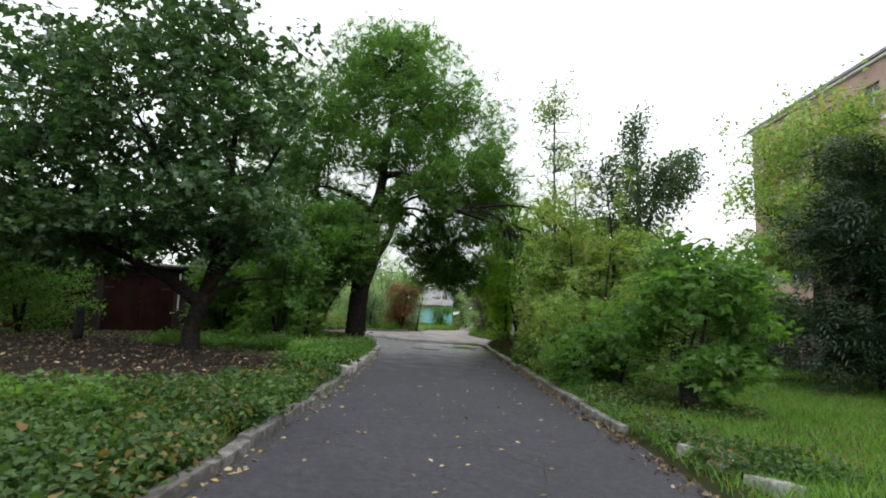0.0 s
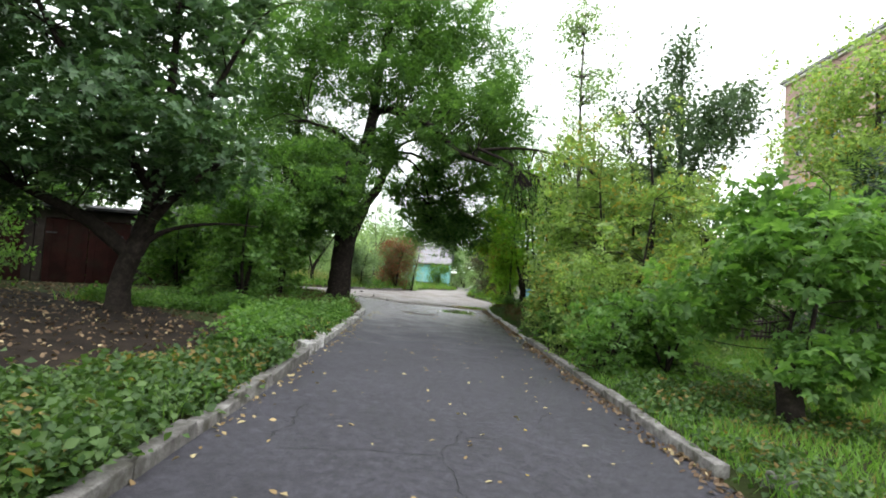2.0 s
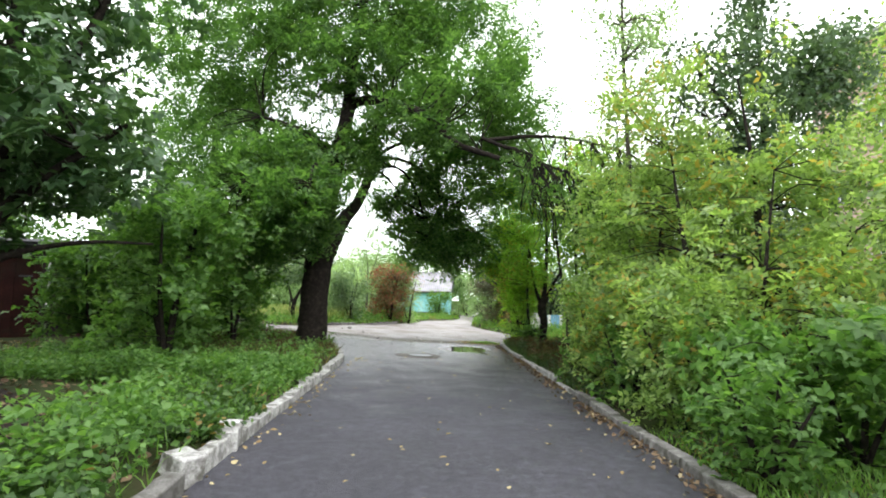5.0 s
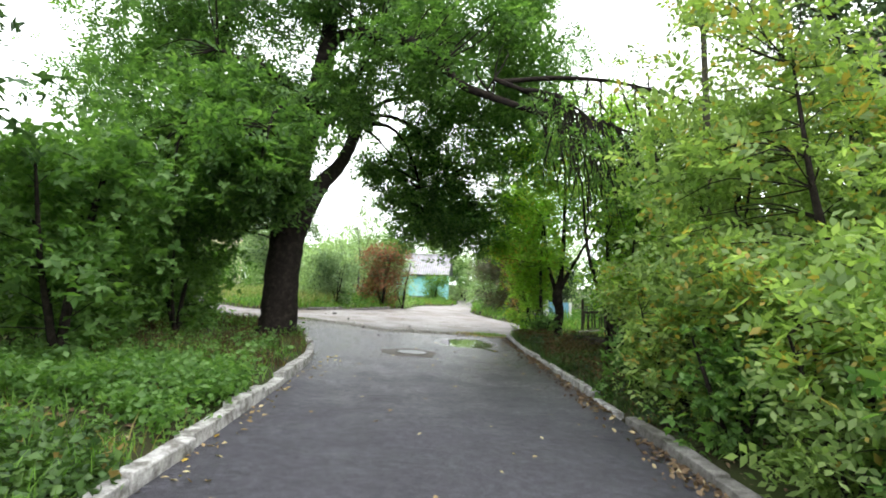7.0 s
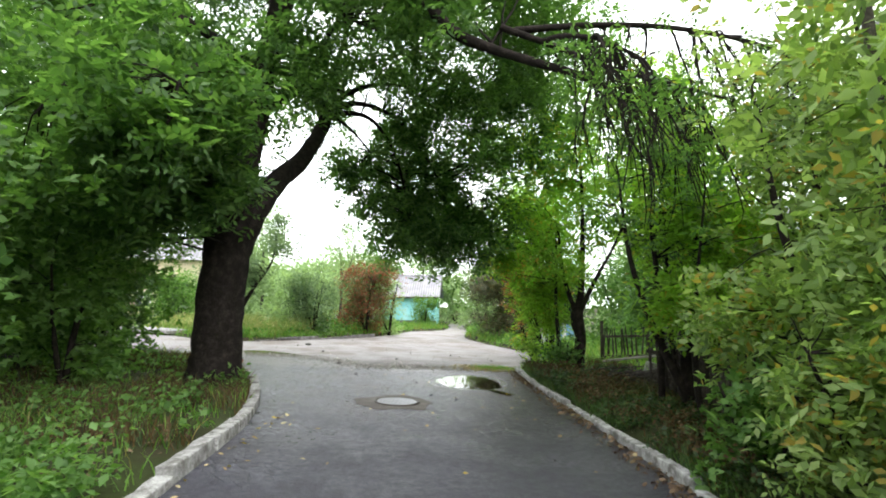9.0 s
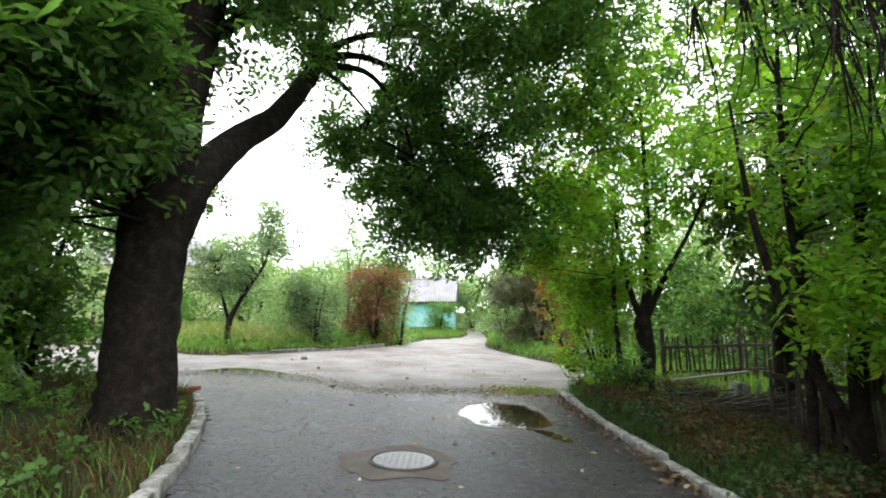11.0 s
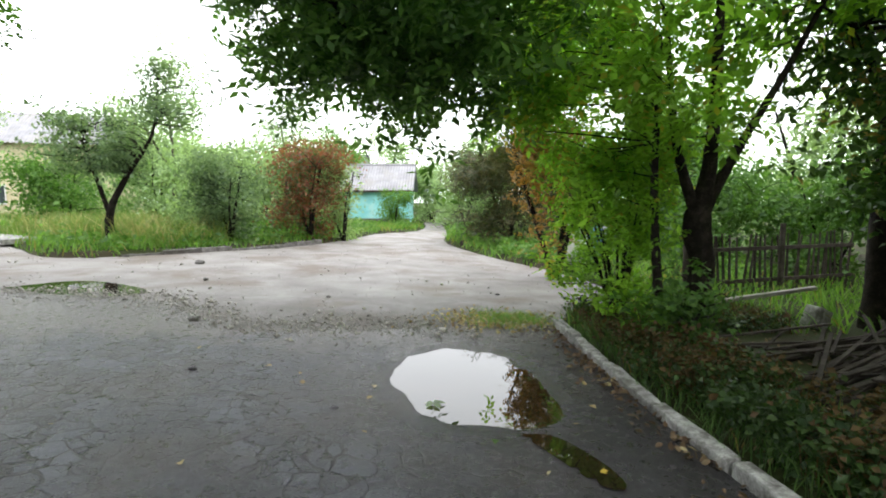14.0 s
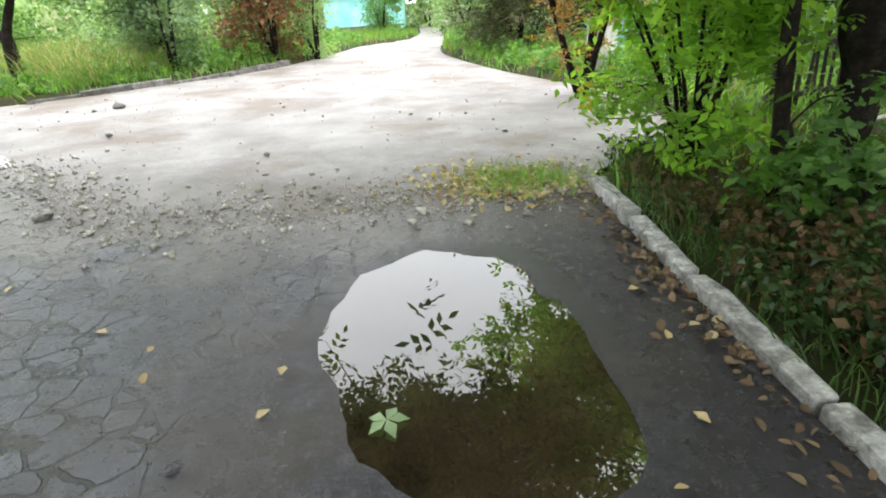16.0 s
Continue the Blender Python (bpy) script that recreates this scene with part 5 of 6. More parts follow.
def manhole():
    x, y = -0.83, 21.15
    z = float(road_z(np.array([x]), np.array([y]))[0])
    root = thing("manhole", (x, y, z - 0.004), "round cast iron manhole cover set in a concrete collar", "manhole")
    bm = bmesh.new()
    bmesh.ops.create_circle(bm, cap_ends=True, segments=64, radius=0.54)
    for v in bm.verts:
        v.co *= 1 + 0.34 * noise.noise(v.co * 3.1) + 0.10 * noise.noise(v.co * 9.0)
        v.co.x *= 1.15
    r = bmesh.ops.extrude_face_region(bm, geom=bm.faces[:])
    bmesh.ops.translate(bm, vec=(0, 0, 0.010), verts=[g for g in r["geom"] if isinstance(g, bmesh.types.BMVert)])
    root.matrix_world = pose(x, y, z - 0.004, 0, 2.5, 0)
    part("collar", bm, rough_surface("stained_concrete", (0.05, 0.041, 0.033), (0.088, 0.074, 0.062), (0.15, 0.132, 0.115), 4, 60, 0.7, 0.6, 0.01), root)
    v, f = tube_arrays([(0.335 * math.cos(a), 0.335 * math.sin(a), 0.008) for a in np.linspace(0, 2 * math.pi, 41)], [0.02] * 41, 6)
    part("ring", mesh_np("ring", v, f, RING, True), RING, root)
    lid = part("lid", cyl(0.312, 0.305, 0.03, (0, 0, 0.008), 40), IRON, root)
    stud = bpy.data.meshes.new("stud")
    bm = box((0.036, 0.036, 0.0025), (0, 0, 0), 0.0)
    bm.to_mesh(stud)
    bm.free()
    stud.materials.append(IRON)
    for i in range(-4, 5):
        for j in range(-4, 5):
            if (i * i + j * j) * 0.0042 < 0.078:
                part("stud", stud, IRON, lid).location = (i * 0.062, j * 0.062, 0.024)


manhole()


def extra_puddle(points, zfun, label):
    v, f = sheet(smooth_line(points + points[:1], 4)[:-1], 0.06, zfun, 0.005)
    solid("puddle", mesh_np("puddle", v, f, WATER, True), WATER, label, "puddle", kind="structure")


extra_puddle([(-6.1, 27.75), (-5.6, 28.45), (-4.9, 28.4), (-4.0, 27.75), (-4.2, 27.3), (-5.0, 27.25)], lambda x, y: gz(x) + 0.012 * fbm(x, y, 0.9, 1.0) - 0.012, "shallow muddy puddle in the dirt crossing")
extra_puddle([(0.68, 22.95), (0.9, 22.9), (1.1, 22.5), (1.12, 22.25), (0.98, 22.28), (0.82, 22.6)], road_z, "small shallow puddle on the asphalt")


# ---------------------------------------------------------------- fences and debris
def picket_mesh(h, w, seed):
    bm = box((w, 0.022, h), (0, 0, h / 2), 0.003)
    for v in bm.verts:
        if v.co.z > h - 0.02:
            v.co.x *= 0.25
        v.co.z += 0.0
    return roughen(bm, 0.006, 9, seed)


def picket_fence(name, label, a, b, height, seed, lean=3.0, gap=0.13, skip=0.05):
    rng = np.random.default_rng(seed)
    (ax, ay), (bx, by) = a, b
    length, ang = math.hypot(bx - ax, by - ay), math.degrees(math.atan2(by - ay, bx - ax))
    root = thing(name, (ax, ay, z_at((ax + bx) / 2, (ay + by) / 2) - 0.05), label, "fence", turn=ang)
    kinds = []
    for k in range(4):
        me = bpy.data.meshes.new("picket")
        bm = picket_mesh(height, 0.07, seed + k)
        bm.to_mesh(me)
        bm.free()
        me.materials.append(OLD_WOOD)
        kinds.append(me)
    x = 0.05
    while x < length:
        if rng.random() > skip:
            ob = new("picket", kinds[rng.integers(0, 4)])
            ob.parent = root
            ob.matrix_basis = pose(x, 0.035, rng.normal(0, 0.035), rng.normal(0, 1.5), rng.normal(lean * 0.4, lean), 0)
        x += gap * rng.uniform(0.85, 1.2)
    for z in (height * 0.28, height * 0.78):
        part("rail", roughen(box((length, 0.045, 0.07), (length / 2, 0, z), 0.006), 0.012, 2.0, seed + z), OLD_WOOD, root)
    for k in range(int(length / 2.2) + 1):
        part("post", roughen(cyl(0.06, 0.05, height + 0.3, (min(k * 2.2, length), -0.06, (height + 0.3) / 2 - 0.1), 8), 0.012, 5, seed + k), OLD_WOOD, root)


picket_fence("picket_fence", "weathered dark picket fence along the lane", (3.75, 14.2), (3.72, 22.7), 1.05, 3)
picket_fence("picket_fence", "leaning dark picket fence behind the debris", (4.6, 28.3), (8.6, 29.4), 1.15, 5, lean=4)
picket_fence("picket_fence", "low dark garden fence behind the lawn", (7.5, 20.2), (14.5, 22.0), 1.0, 9, gap=0.17)


def debris():
    """Old laths and boards dumped behind the kerb."""
    rng = np.random.default_rng(8)
    for k in range(64):
        l, w = rng.uniform(1.3, 2.6), rng.uniform(0.022, 0.05)
        x, y = rng.uniform(3.5, 5.0), rng.uniform(22.9, 24.9)
        ob = solid("board", roughen(box((l, w, 0.022), (0, 0, 0), 0.003), 0.008, 3, k), OLD_WOOD, "rotten grey lath in a heap of old boards", "board", "heap of old boards")
        ob.matrix_world = pose(x, y, z_at(x, y) + 0.05 + 0.0025 * k, rng.normal(0, 4), rng.normal(-4, 4), rng.normal(24, 16))
    ob = solid("board", roughen(box((1.7, 0.09, 0.05), (0, 0, 0), 0.01), 0.012, 3, 77), rough_surface("bleached_wood", (0.22, 0.2, 0.18), (0.34, 0.32, 0.29), (0.46, 0.44, 0.41), 5, 40), "bleached grey plank lying before the fence", "board")
    ob.matrix_world = pose(4.9, 26.6, z_at(4.9, 26.6) + 0.32, 0, -4, 10)
    ob = solid("concrete_block", roughen(box((0.3, 0.2, 0.26), (0, 0, 0.13), 0.03), 0.03, 5, 4), WHITEWASH, "pale broken concrete block among the debris", "rubble")
    ob.matrix_world = pose(5.05, 25.9, z_at(5.05, 25.9) + 0.02, 8, 14, 25)


debris()


# ---------------------------------------------------------------- buildings
def garages():
    """Row of low garages behind the bare earth."""
    a, b = (-16.2, 18.6), (-8.4, 22.9)
    ang = math.degrees(math.atan2(b[1] - a[1], b[0] - a[0]))
    for k in range(3):
        x, y = a[0] + (b[0] - a[0]) * k / 3, a[1] + (b[1] - a[1]) * k / 3
        root = thing("garage", (x, y, z_at(-11, 20) - 0.05), "low garage with rust-red double doors under a flat roof, tree shade in its colours", "garage", "garage row", turn=ang)
        w = 2.94
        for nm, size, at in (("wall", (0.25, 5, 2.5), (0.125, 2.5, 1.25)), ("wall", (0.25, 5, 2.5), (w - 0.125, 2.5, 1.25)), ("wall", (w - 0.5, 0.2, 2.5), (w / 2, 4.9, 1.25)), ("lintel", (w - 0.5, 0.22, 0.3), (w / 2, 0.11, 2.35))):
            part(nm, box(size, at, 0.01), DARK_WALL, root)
        part("roof", roughen(box((w + 0.04, 5.5, 0.14), (w / 2, 2.4, 2.58 + 0.02 * k), 0.02), 0.01, 2), ROOF_FELT, root)
        part("eave_strip", box((w, 0.05, 0.07), (w / 2, -0.38, 2.63 + 0.02 * k), 0.006), SLATE, root)
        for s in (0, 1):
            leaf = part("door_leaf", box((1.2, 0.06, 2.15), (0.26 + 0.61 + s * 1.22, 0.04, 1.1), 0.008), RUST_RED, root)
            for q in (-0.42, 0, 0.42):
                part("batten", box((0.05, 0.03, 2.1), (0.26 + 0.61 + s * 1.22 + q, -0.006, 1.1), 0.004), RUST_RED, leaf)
            part("hinge", box((0.3, 0.02, 0.05), (0.45 + s * 1.9, -0.012, 1.7), 0.003), ROOF_FELT, leaf)
        if k == 1:
            part("strip", box((0.06, 0.03, 1.5), (2.86, -0.03, 1.6), 0.004), WHITE_PAINT, root, "pale vertical strip")


garages()


def tyre(x, y):
    root = thing("tyre", (x, y, z_at(x, y)), "old black lorry tyre standing upright in the bare earth", "tyre", turn=35)
    pts = [(0, 0.36 * math.cos(a), 0.42 + 0.36 * math.sin(a)) for a in np.linspace(0, 2 * math.pi, 33)]
    v, f = tube_arrays(pts, [0.135] * 33, 10)
    part("casing", mesh_np("casing", v, f, RUBBER, True), RUBBER, root)
    bm = bmesh.new()
    for k in range(30):
        a = k / 30 * 2 * math.pi
        box((0.2, 0.05, 0.03), (0, 0.488 * math.cos(a), 0.42 + 0.488 * math.sin(a)), 0.0, bm, (math.degrees(a) + 90, 0, 0))
    part("tread", bm, RUBBER, root)


tyre(-10.4, 14.8)


def corrugated(w, l, waves, amp):
    """A wavy sheet w wide (along x), l long (along y)."""
    n = waves * 6
    xs, ys = np.linspace(0, w, n + 1), np.array([0, l])
    X, Y = np.meshgrid(xs, ys, indexing="ij")
    top = np.stack([X, Y, amp * np.sin(X / w * waves * 2 * np.pi)], -1).reshape(-1, 3)
    i = np.arange(n)
    f = np.stack([2 * i, 2 * i + 2, 2 * i + 3, 2 * i + 1], -1)
    return np.concatenate([top, top - [0, 0, 0.012]]), np.concatenate([f, f[:, ::-1] + len(top)])


def hut():
    """Small turquoise house with a grey sheet roof beyond the crossing."""
    root = thing("hut", (-4.2, 53.5, z_at(-2, 54)), "small turquoise-washed hut under a pale corrugated roof", "hut", turn=-4)
    w, d, h = 4.0, 4.6, 2.15
    for nm, size, at in (("wall", (w, 0.25, h), (w / 2, 0, h / 2)), ("wall", (w, 0.25, h), (w / 2, d, h / 2)), ("wall", (0.25, d - 0.25, h), (0.125, d / 2, h / 2)), ("wall", (0.25, d - 0.25, h), (w - 0.125, d / 2, h / 2))):
        part(nm, box(size, at, 0.01), TURQUOISE, root)
    part("plinth", box((w + 0.1, 0.33, 0.3), (w / 2, 0, 0.15), 0.02), CONCRETE, root)
    rise, run = 1.75, d / 2 + 0.45
    slope, ln = math.degrees(math.atan2(rise, run)), math.hypot(rise, run)
    for s in (0, 1):
        v, f = corrugated(w + 0.7, ln, 26, 0.028)
        ob = part("roof", mesh_np("roof", v, f, SLATE), SLATE, root)
        ob.matrix_basis = pose(-0.35, -0.45, h - 0.1, slope, 0, 0) if not s else pose(w + 0.35, d + 0.45, h - 0.1, slope, 0, 180)
    part("ridge_cap", cyl(0.09, 0.09, w + 0.75, (w / 2, d / 2, h - 0.1 + rise + 0.02), 10, turn=(0, 90, 0)), SLATE, root)
    for x in (0.12, w - 0.12):
        bm = bmesh.new()
        vs = [bm.verts.new((x + o, y, z)) for o in (-0.06, 0.06) for y, z in ((0.0, h - 0.02), (d, h - 0.02), (d / 2, h + rise - 0.3))]
        for q in ((0, 1, 2), (5, 4, 3), (0, 3, 4, 1), (1, 4, 5, 2), (2, 5, 3, 0)):
            bm.faces.new([vs[i] for i in q])
        part("gable", bm, WHITE_PAINT, root)
    part("fascia", box((w + 0.6, 0.03, 0.12), (w / 2, -0.42, h - 0.14), 0.004), OLD_WOOD, root)


hut()


def cottage(at, turn, w, wall, label, h=2.8):
    root = thing("cottage", (*at, z_at(*at)), label, "house", "far cottages", turn=turn)
    d, rise = 6.0, 2.2
    part("wall", box((w, d, h), (w / 2, d / 2, h / 2), 0.02), wall, root)
    ln, slope = math.hypot(rise, d / 2 + 0.5), math.degrees(math.atan2(rise, d / 2 + 0.5))
    for s in (0, 1):
        v, f = corrugated(w + 0.8, ln, 30, 0.03)
        ob = part("roof", mesh_np("roof", v, f, SLATE), SLATE, root)
        ob.matrix_basis = pose(-0.4, -0.5, h - 0.1, slope, 0, 0) if not s else pose(w + 0.4, d + 0.5, h - 0.1, slope, 0, 180)
    for k in range(3):
        x = w * (k + 0.7) / 3.4
        win = part("window", box((1.0, 0.1, 1.2), (x, -0.02, 1.5), 0.01), WHITE_PAINT, root)
        for q in (-0.24, 0.24):
            part("pane", box((0.4, 0.02, 1.0), (x + q, -0.08, 1.5)), GLASS, win)


cottage((-9.5, 60.0), 5, 6.0, PLASTER, "pale cottage with a grey sheet roof behind bushes")
cottage((-26.0, 52.0), 12, 8.0, CREAM, "cream-walled two-storey house at the back of the gardens", 4.6)


def apartment_block():
    """Five-storey pale brick block; only its long side and roofline rise over the trees."""
    x0, y0, y1, h = 22.6, 4.0, 39.5, 16.2
    zb = z_at(22.6, 25)
    root = thing("apartment_block", (x0, y0, zb), "five-storey pale red brick apartment block behind trees", "building")
    length = y1 - y0
    step, wh, ww = length / 11, 1.5, 1.5
    # wall as strips between window openings, so that the openings go through
    for s in range(6):
        z0 = 0 if s == 0 else 0.9 + (s - 1) * 3.0 + wh + 0.55
        z1 = 1.45 + s * 3.0 if s < 5 else h
        part("wall_band", box((0.5, length, z1 - z0), (0.25, length / 2, (z0 + z1) / 2)), BRICK_WALL, root)
    for s in range(5):
        za = 1.45 + s * 3.0
        for k in range(12):
            a = 0 if k == 0 else (k - 0.5) * step + ww / 2
            b = length if k == 11 else (k + 0.5) * step - ww / 2
            part("pier", box((0.5, b - a, wh), (0.25, (a + b) / 2, za + wh / 2)), BRICK_WALL, root)
        for k in range(11):
            y = (k + 0.5) * step + step * 0.0
            win = part("window", box((0.08, ww, wh), (0.3, y, za + wh / 2)), WHITE_PAINT, root)
            for q in (-0.36, 0.36):
                part("pane", box((0.02, 0.6, 1.3), (0.25, y + q, za + wh / 2)), GLASS, win)
            part("sill", box((0.2, ww + 0.1, 0.05), (-0.05, y, za - 0.02)), PLASTER, win)
    part("end_wall", box((11, 0.5, h), (6, length - 0.25, h / 2)), BRICK_WALL, root)
    part("end_wall", box((11, 0.5, h), (6, 0.25, h / 2)), BRICK_WALL, root)
    part("back_wall", box((0.5, length, h), (11.5, length / 2, h / 2)), BRICK_WALL, root)
    part("roof", box((12.4, length + 0.5, 0.2), (5.9, length / 2, h + 0.1), 0.03), SLATE, root)
    part("cornice", box((0.2, length, 0.16), (-0.1, length / 2, h - 0.1), 0.02), PLASTER, root)
    part("string_course", box((0.12, length, 0.18), (-0.06, length / 2, h - 3.4), 0.01), PLASTER, root)


apartment_block()


def white_gate():
    root = thing("board_gate", (3.7, 32.4, z_at(3.7, 32.4)), "pale grey board gate with a blue top rail", "gate", turn=20)
    for k in range(5):
        part("board", roughen(box((0.12, 0.025, 1.0), (0.14 * k, 0, 0.52), 0.004), 0.006, 5, k), PLASTER, root)
    part("rail", box((0.74, 0.04, 0.08), (0.28, 0.03, 0.95), 0.006), BLUE_PAINT, root)


white_gate()


def blue_boards():
    root = thing("board_fence", (4.6, 35.2, z_at(4.6, 35.2)), "faded blue and white boards behind the grass", "fence", turn=8)
    for k in range(9):
        part("board", roughen(box((0.14, 0.025, 0.85), (0.16 * k, 0, 0.42), 0.004), 0.008, 5, k), BLUE_PAINT if k % 4 else WHITE_PAINT, root)
    part("rail", box((1.45, 0.04, 0.07), (0.65, 0.03, 0.7), 0.006), WHITE_PAINT, root)


blue_boards()
ob = solid("post", roughen(cyl(0.04, 0.035, 1.15, (0, 0, 0.55), 8), 0.008, 6), OLD_WOOD, "thin wooden post at the crossing's far edge", "post")
ob.matrix_world = pose(-8.6, 35.2, z_at(-8.6, 35.2), 2, 3, 0)
ob = solid("concrete_slab", roughen(box((3.2, 0.9, 0.16), (0, 0, 0.08), 0.03), 0.03, 2), WHITEWASH, "pale concrete slab lying at the crossing's edge", "slab")
ob.matrix_world = pose(-12.2, 35.4, z_at(-12.2, 35.4), 1, 2, -25)
ob = solid("brick", box((0.25, 0.12, 0.065), (0, 0, 0.03), 0.006), rough_surface("red_brick", (0.22, 0.08, 0.05), (0.32, 0.13, 0.09), (0.4, 0.2, 0.15), 8, 60), "loose red brick lying on the kerb", "brick")
ob.matrix_world = pose(-4.35, 23.95, float(gz(-4.3)) + 0.16, 0, 0, 60)


# ---------------------------------------------------------------- ground cover
def scatter(n, x0, x1, y0, y1, rng, lo=0.15, hi=50.0, noise_min=None, scale=0.7):
    """Random spots on the turf, lo to hi metres away from road and dirt."""
    x, y = rng.uniform(x0, x1, n), rng.uniform(y0, y1, n)
    d = np.minimum(sdf(ROAD_POLY, x, y), sdf(DIRT_POLY, x, y))
    keep = (d > lo) & (d < hi)
    if noise_min is not None:
        keep &= fbm(x, y, scale, 3.0) > noise_min
    x, y = x[keep], y[keep]
    return np.stack([x, y, ground_z(x, y)], -1)


def weeds(name, label, p, height, scale, material, seed, kind="weed", layers=2):
    rng = np.random.default_rng(seed)
    q = np.concatenate([p + np.stack([rng.normal(0, 0.04, len(p)), rng.normal(0, 0.04, len(p)), rng.uniform(0.25, 1, len(p)) * height * (0.6 + 0.5 * fbm(p[:, 0], p[:, 1], 1.3))], -1) for _ in range(layers)])
    solid(name, leaf_mesh(name, q, kind, scale, material, rng, 0.3), material, label, "weeds", kind="stuff")


def blades(name, label, p, height, width, material, seed, lean=0.35):
    rng = np.random.default_rng(seed)
    n = len(p)
    a = rng.uniform(0, 2 * np.pi, n)
    h = height * rng.uniform(0.45, 1.25, n)
    s = np.stack([np.cos(a), np.sin(a), np.zeros(n)], -1) * width / 2
    d = np.stack([rng.normal(0, lean, n), rng.normal(0, lean, n), np.ones(n)], -1)
    mid = p + d * h[:, None] * 0.55
    tip = p + np.concatenate([d[:, :2] * h[:, None] * 1.5, h[:, None] * 0.95], 1)
    v = np.stack([p - s, p + s, mid + s * 0.8, tip, mid - s * 0.8], 1).reshape(-1, 3)
    b = np.arange(n)[:, None] * 5
    f = np.concatenate([b + [0, 1, 2], b + [0, 2, 4], b + [4, 2, 3]])
    solid(name, mesh_np(name, v, f, material), material, label, "grass", kind="stuff")


def ground_cover():
    rng = np.random.default_rng(17)
    bare = lambda p: p[~((p[:, 0] < -3.1) & (p[:, 1] > 6.9) & (p[:, 1] < 14.6) & (p[:, 0] + 0.12 * np.abs(p[:, 1] - 10.2) ** 1.5 < -3.1))]
    clear = lambda p: p[~((p[:, 0] > 2.9) & (p[:, 1] > 22.7) & (p[:, 1] < 25.4))]
    lawn = lambda p: p[(p[:, 1] < 13.4) | (p[:, 0] > 5.5)]
    few = lambda p: p[((fbm(p[:, 0], p[:, 1], 0.9, 8.0) > 0.1) | (np.random.default_rng(4).random(len(p)) < 0.18)) & ((p[:, 1] < 18.8) | (np.random.default_rng(6).random(len(p)) < 0.35))]
    thin = lambda p: p[(p[:, 1] < 17.2) | (np.random.default_rng(2).random(len(p)) < 0.07)]
    blades("dry_grass", "dry grass round the foot of the ash", scatter(15000, -7, -2.4, 17.8, 25.4, rng, 0.15, 4, -0.3, 1.2), 0.24, 0.012, BRACKEN, 13)
    weeds("verge_weeds", "low leafy nettles and ground elder on the verge", bare(scatter(6200, -7, -1.6, 0, 14, rng, 0.16, 5, -0.32, 1.1)), 0.30, 1.25, L_WEED, 1)
    weeds("verge_weeds", "lush knee-high nettles along the kerb", thin(bare(scatter(4600, -9, -1.9, 12, 25, rng, 0.15, 6, -0.2, 0.9))), 0.38, 1.25, L_FRESH, 2)
    weeds("verge_weeds", "low leafy weeds beside the kerb", scatter(900, -4.2, -1.6, 1.2, 6.2, rng, 0.16, 2.4), 0.24, 1.2, L_WEED, 16)
    weeds("verge_weeds", "tall bright nettles standing among the verge weeds", bare(scatter(1500, -6, -2.1, 5, 16.8, rng, 0.2, 3.5, 0.05, 0.8)), 0.66, 1.15, L_FRESH, 15)
    weeds("verge_weeds", "leafy weeds along the lawn's edge", scatter(2600, 2.2, 6.5, 2, 12.5, rng, 0.25, 3.2, 0.05), 0.22, 1.1, L_WEED, 3)
    weeds("verge_weeds", "dark weeds between kerb and fence", clear(scatter(3600, 1.8, 4.6, 12, 27.5, rng, 0.2, 2.3, -0.1, 1.5)), 0.34, 0.85, L_VERGE, 4)
    blades("verge_grass", "rough grass and stalks behind the low kerb", clear(scatter(26000, 1.7, 4.6, 16, 28.5, rng, 0.12, 2.4, -0.25, 1.1)), 0.22, 0.010, L_WEED, 18)
    weeds("verge_weeds", "leafy weeds in the overgrown far gardens", scatter(1900, -22, 8, 30, 50, rng, 0.4, 14, -0.2), 0.45, 2.5, L_FRESH, 5)
    blades("lawn_grass", "fresh green lawn grass", lawn(scatter(80000, 2.3, 13, 3.5, 22, rng, 0.12, 14)), 0.15, 0.014, L_GRASS, 6)
    blades("verge_grass", "rough grass among the verge weeds", few(bare(scatter(40000, -9, -1.5, 0, 25.5, rng, 0.13, 7))), 0.24, 0.013, L_GRASS, 7)
    blades("verge_grass", "long grass at the edge of the crossing", scatter(44000, -24, 9, 25.5, 52, rng, 0.05, 9), 0.32, 0.028, L_GRASS, 8)
    blades("dry_grass", "dry straw-coloured grass in the far garden", scatter(28000, -24, -5.5, 33, 46, rng, 0.8, 10, 0.02, 0.4), 0.75, 0.028, STRAW, 9)
    blades("dry_grass", "tufts of dry brown grass behind the kerb", clear(scatter(9000, 1.9, 4.6, 16, 27, rng, 0.22, 2.4, -0.05, 1.4)), 0.32, 0.012, BRACKEN, 10)
    weeds("verge_weeds", "withered brown ferny weeds behind the kerb", clear(scatter(1300, 1.9, 4.2, 17, 26, rng, 0.25, 2.2, -0.1, 1.4)), 0.5, 0.8, BRACKEN, 14)


ground_cover()


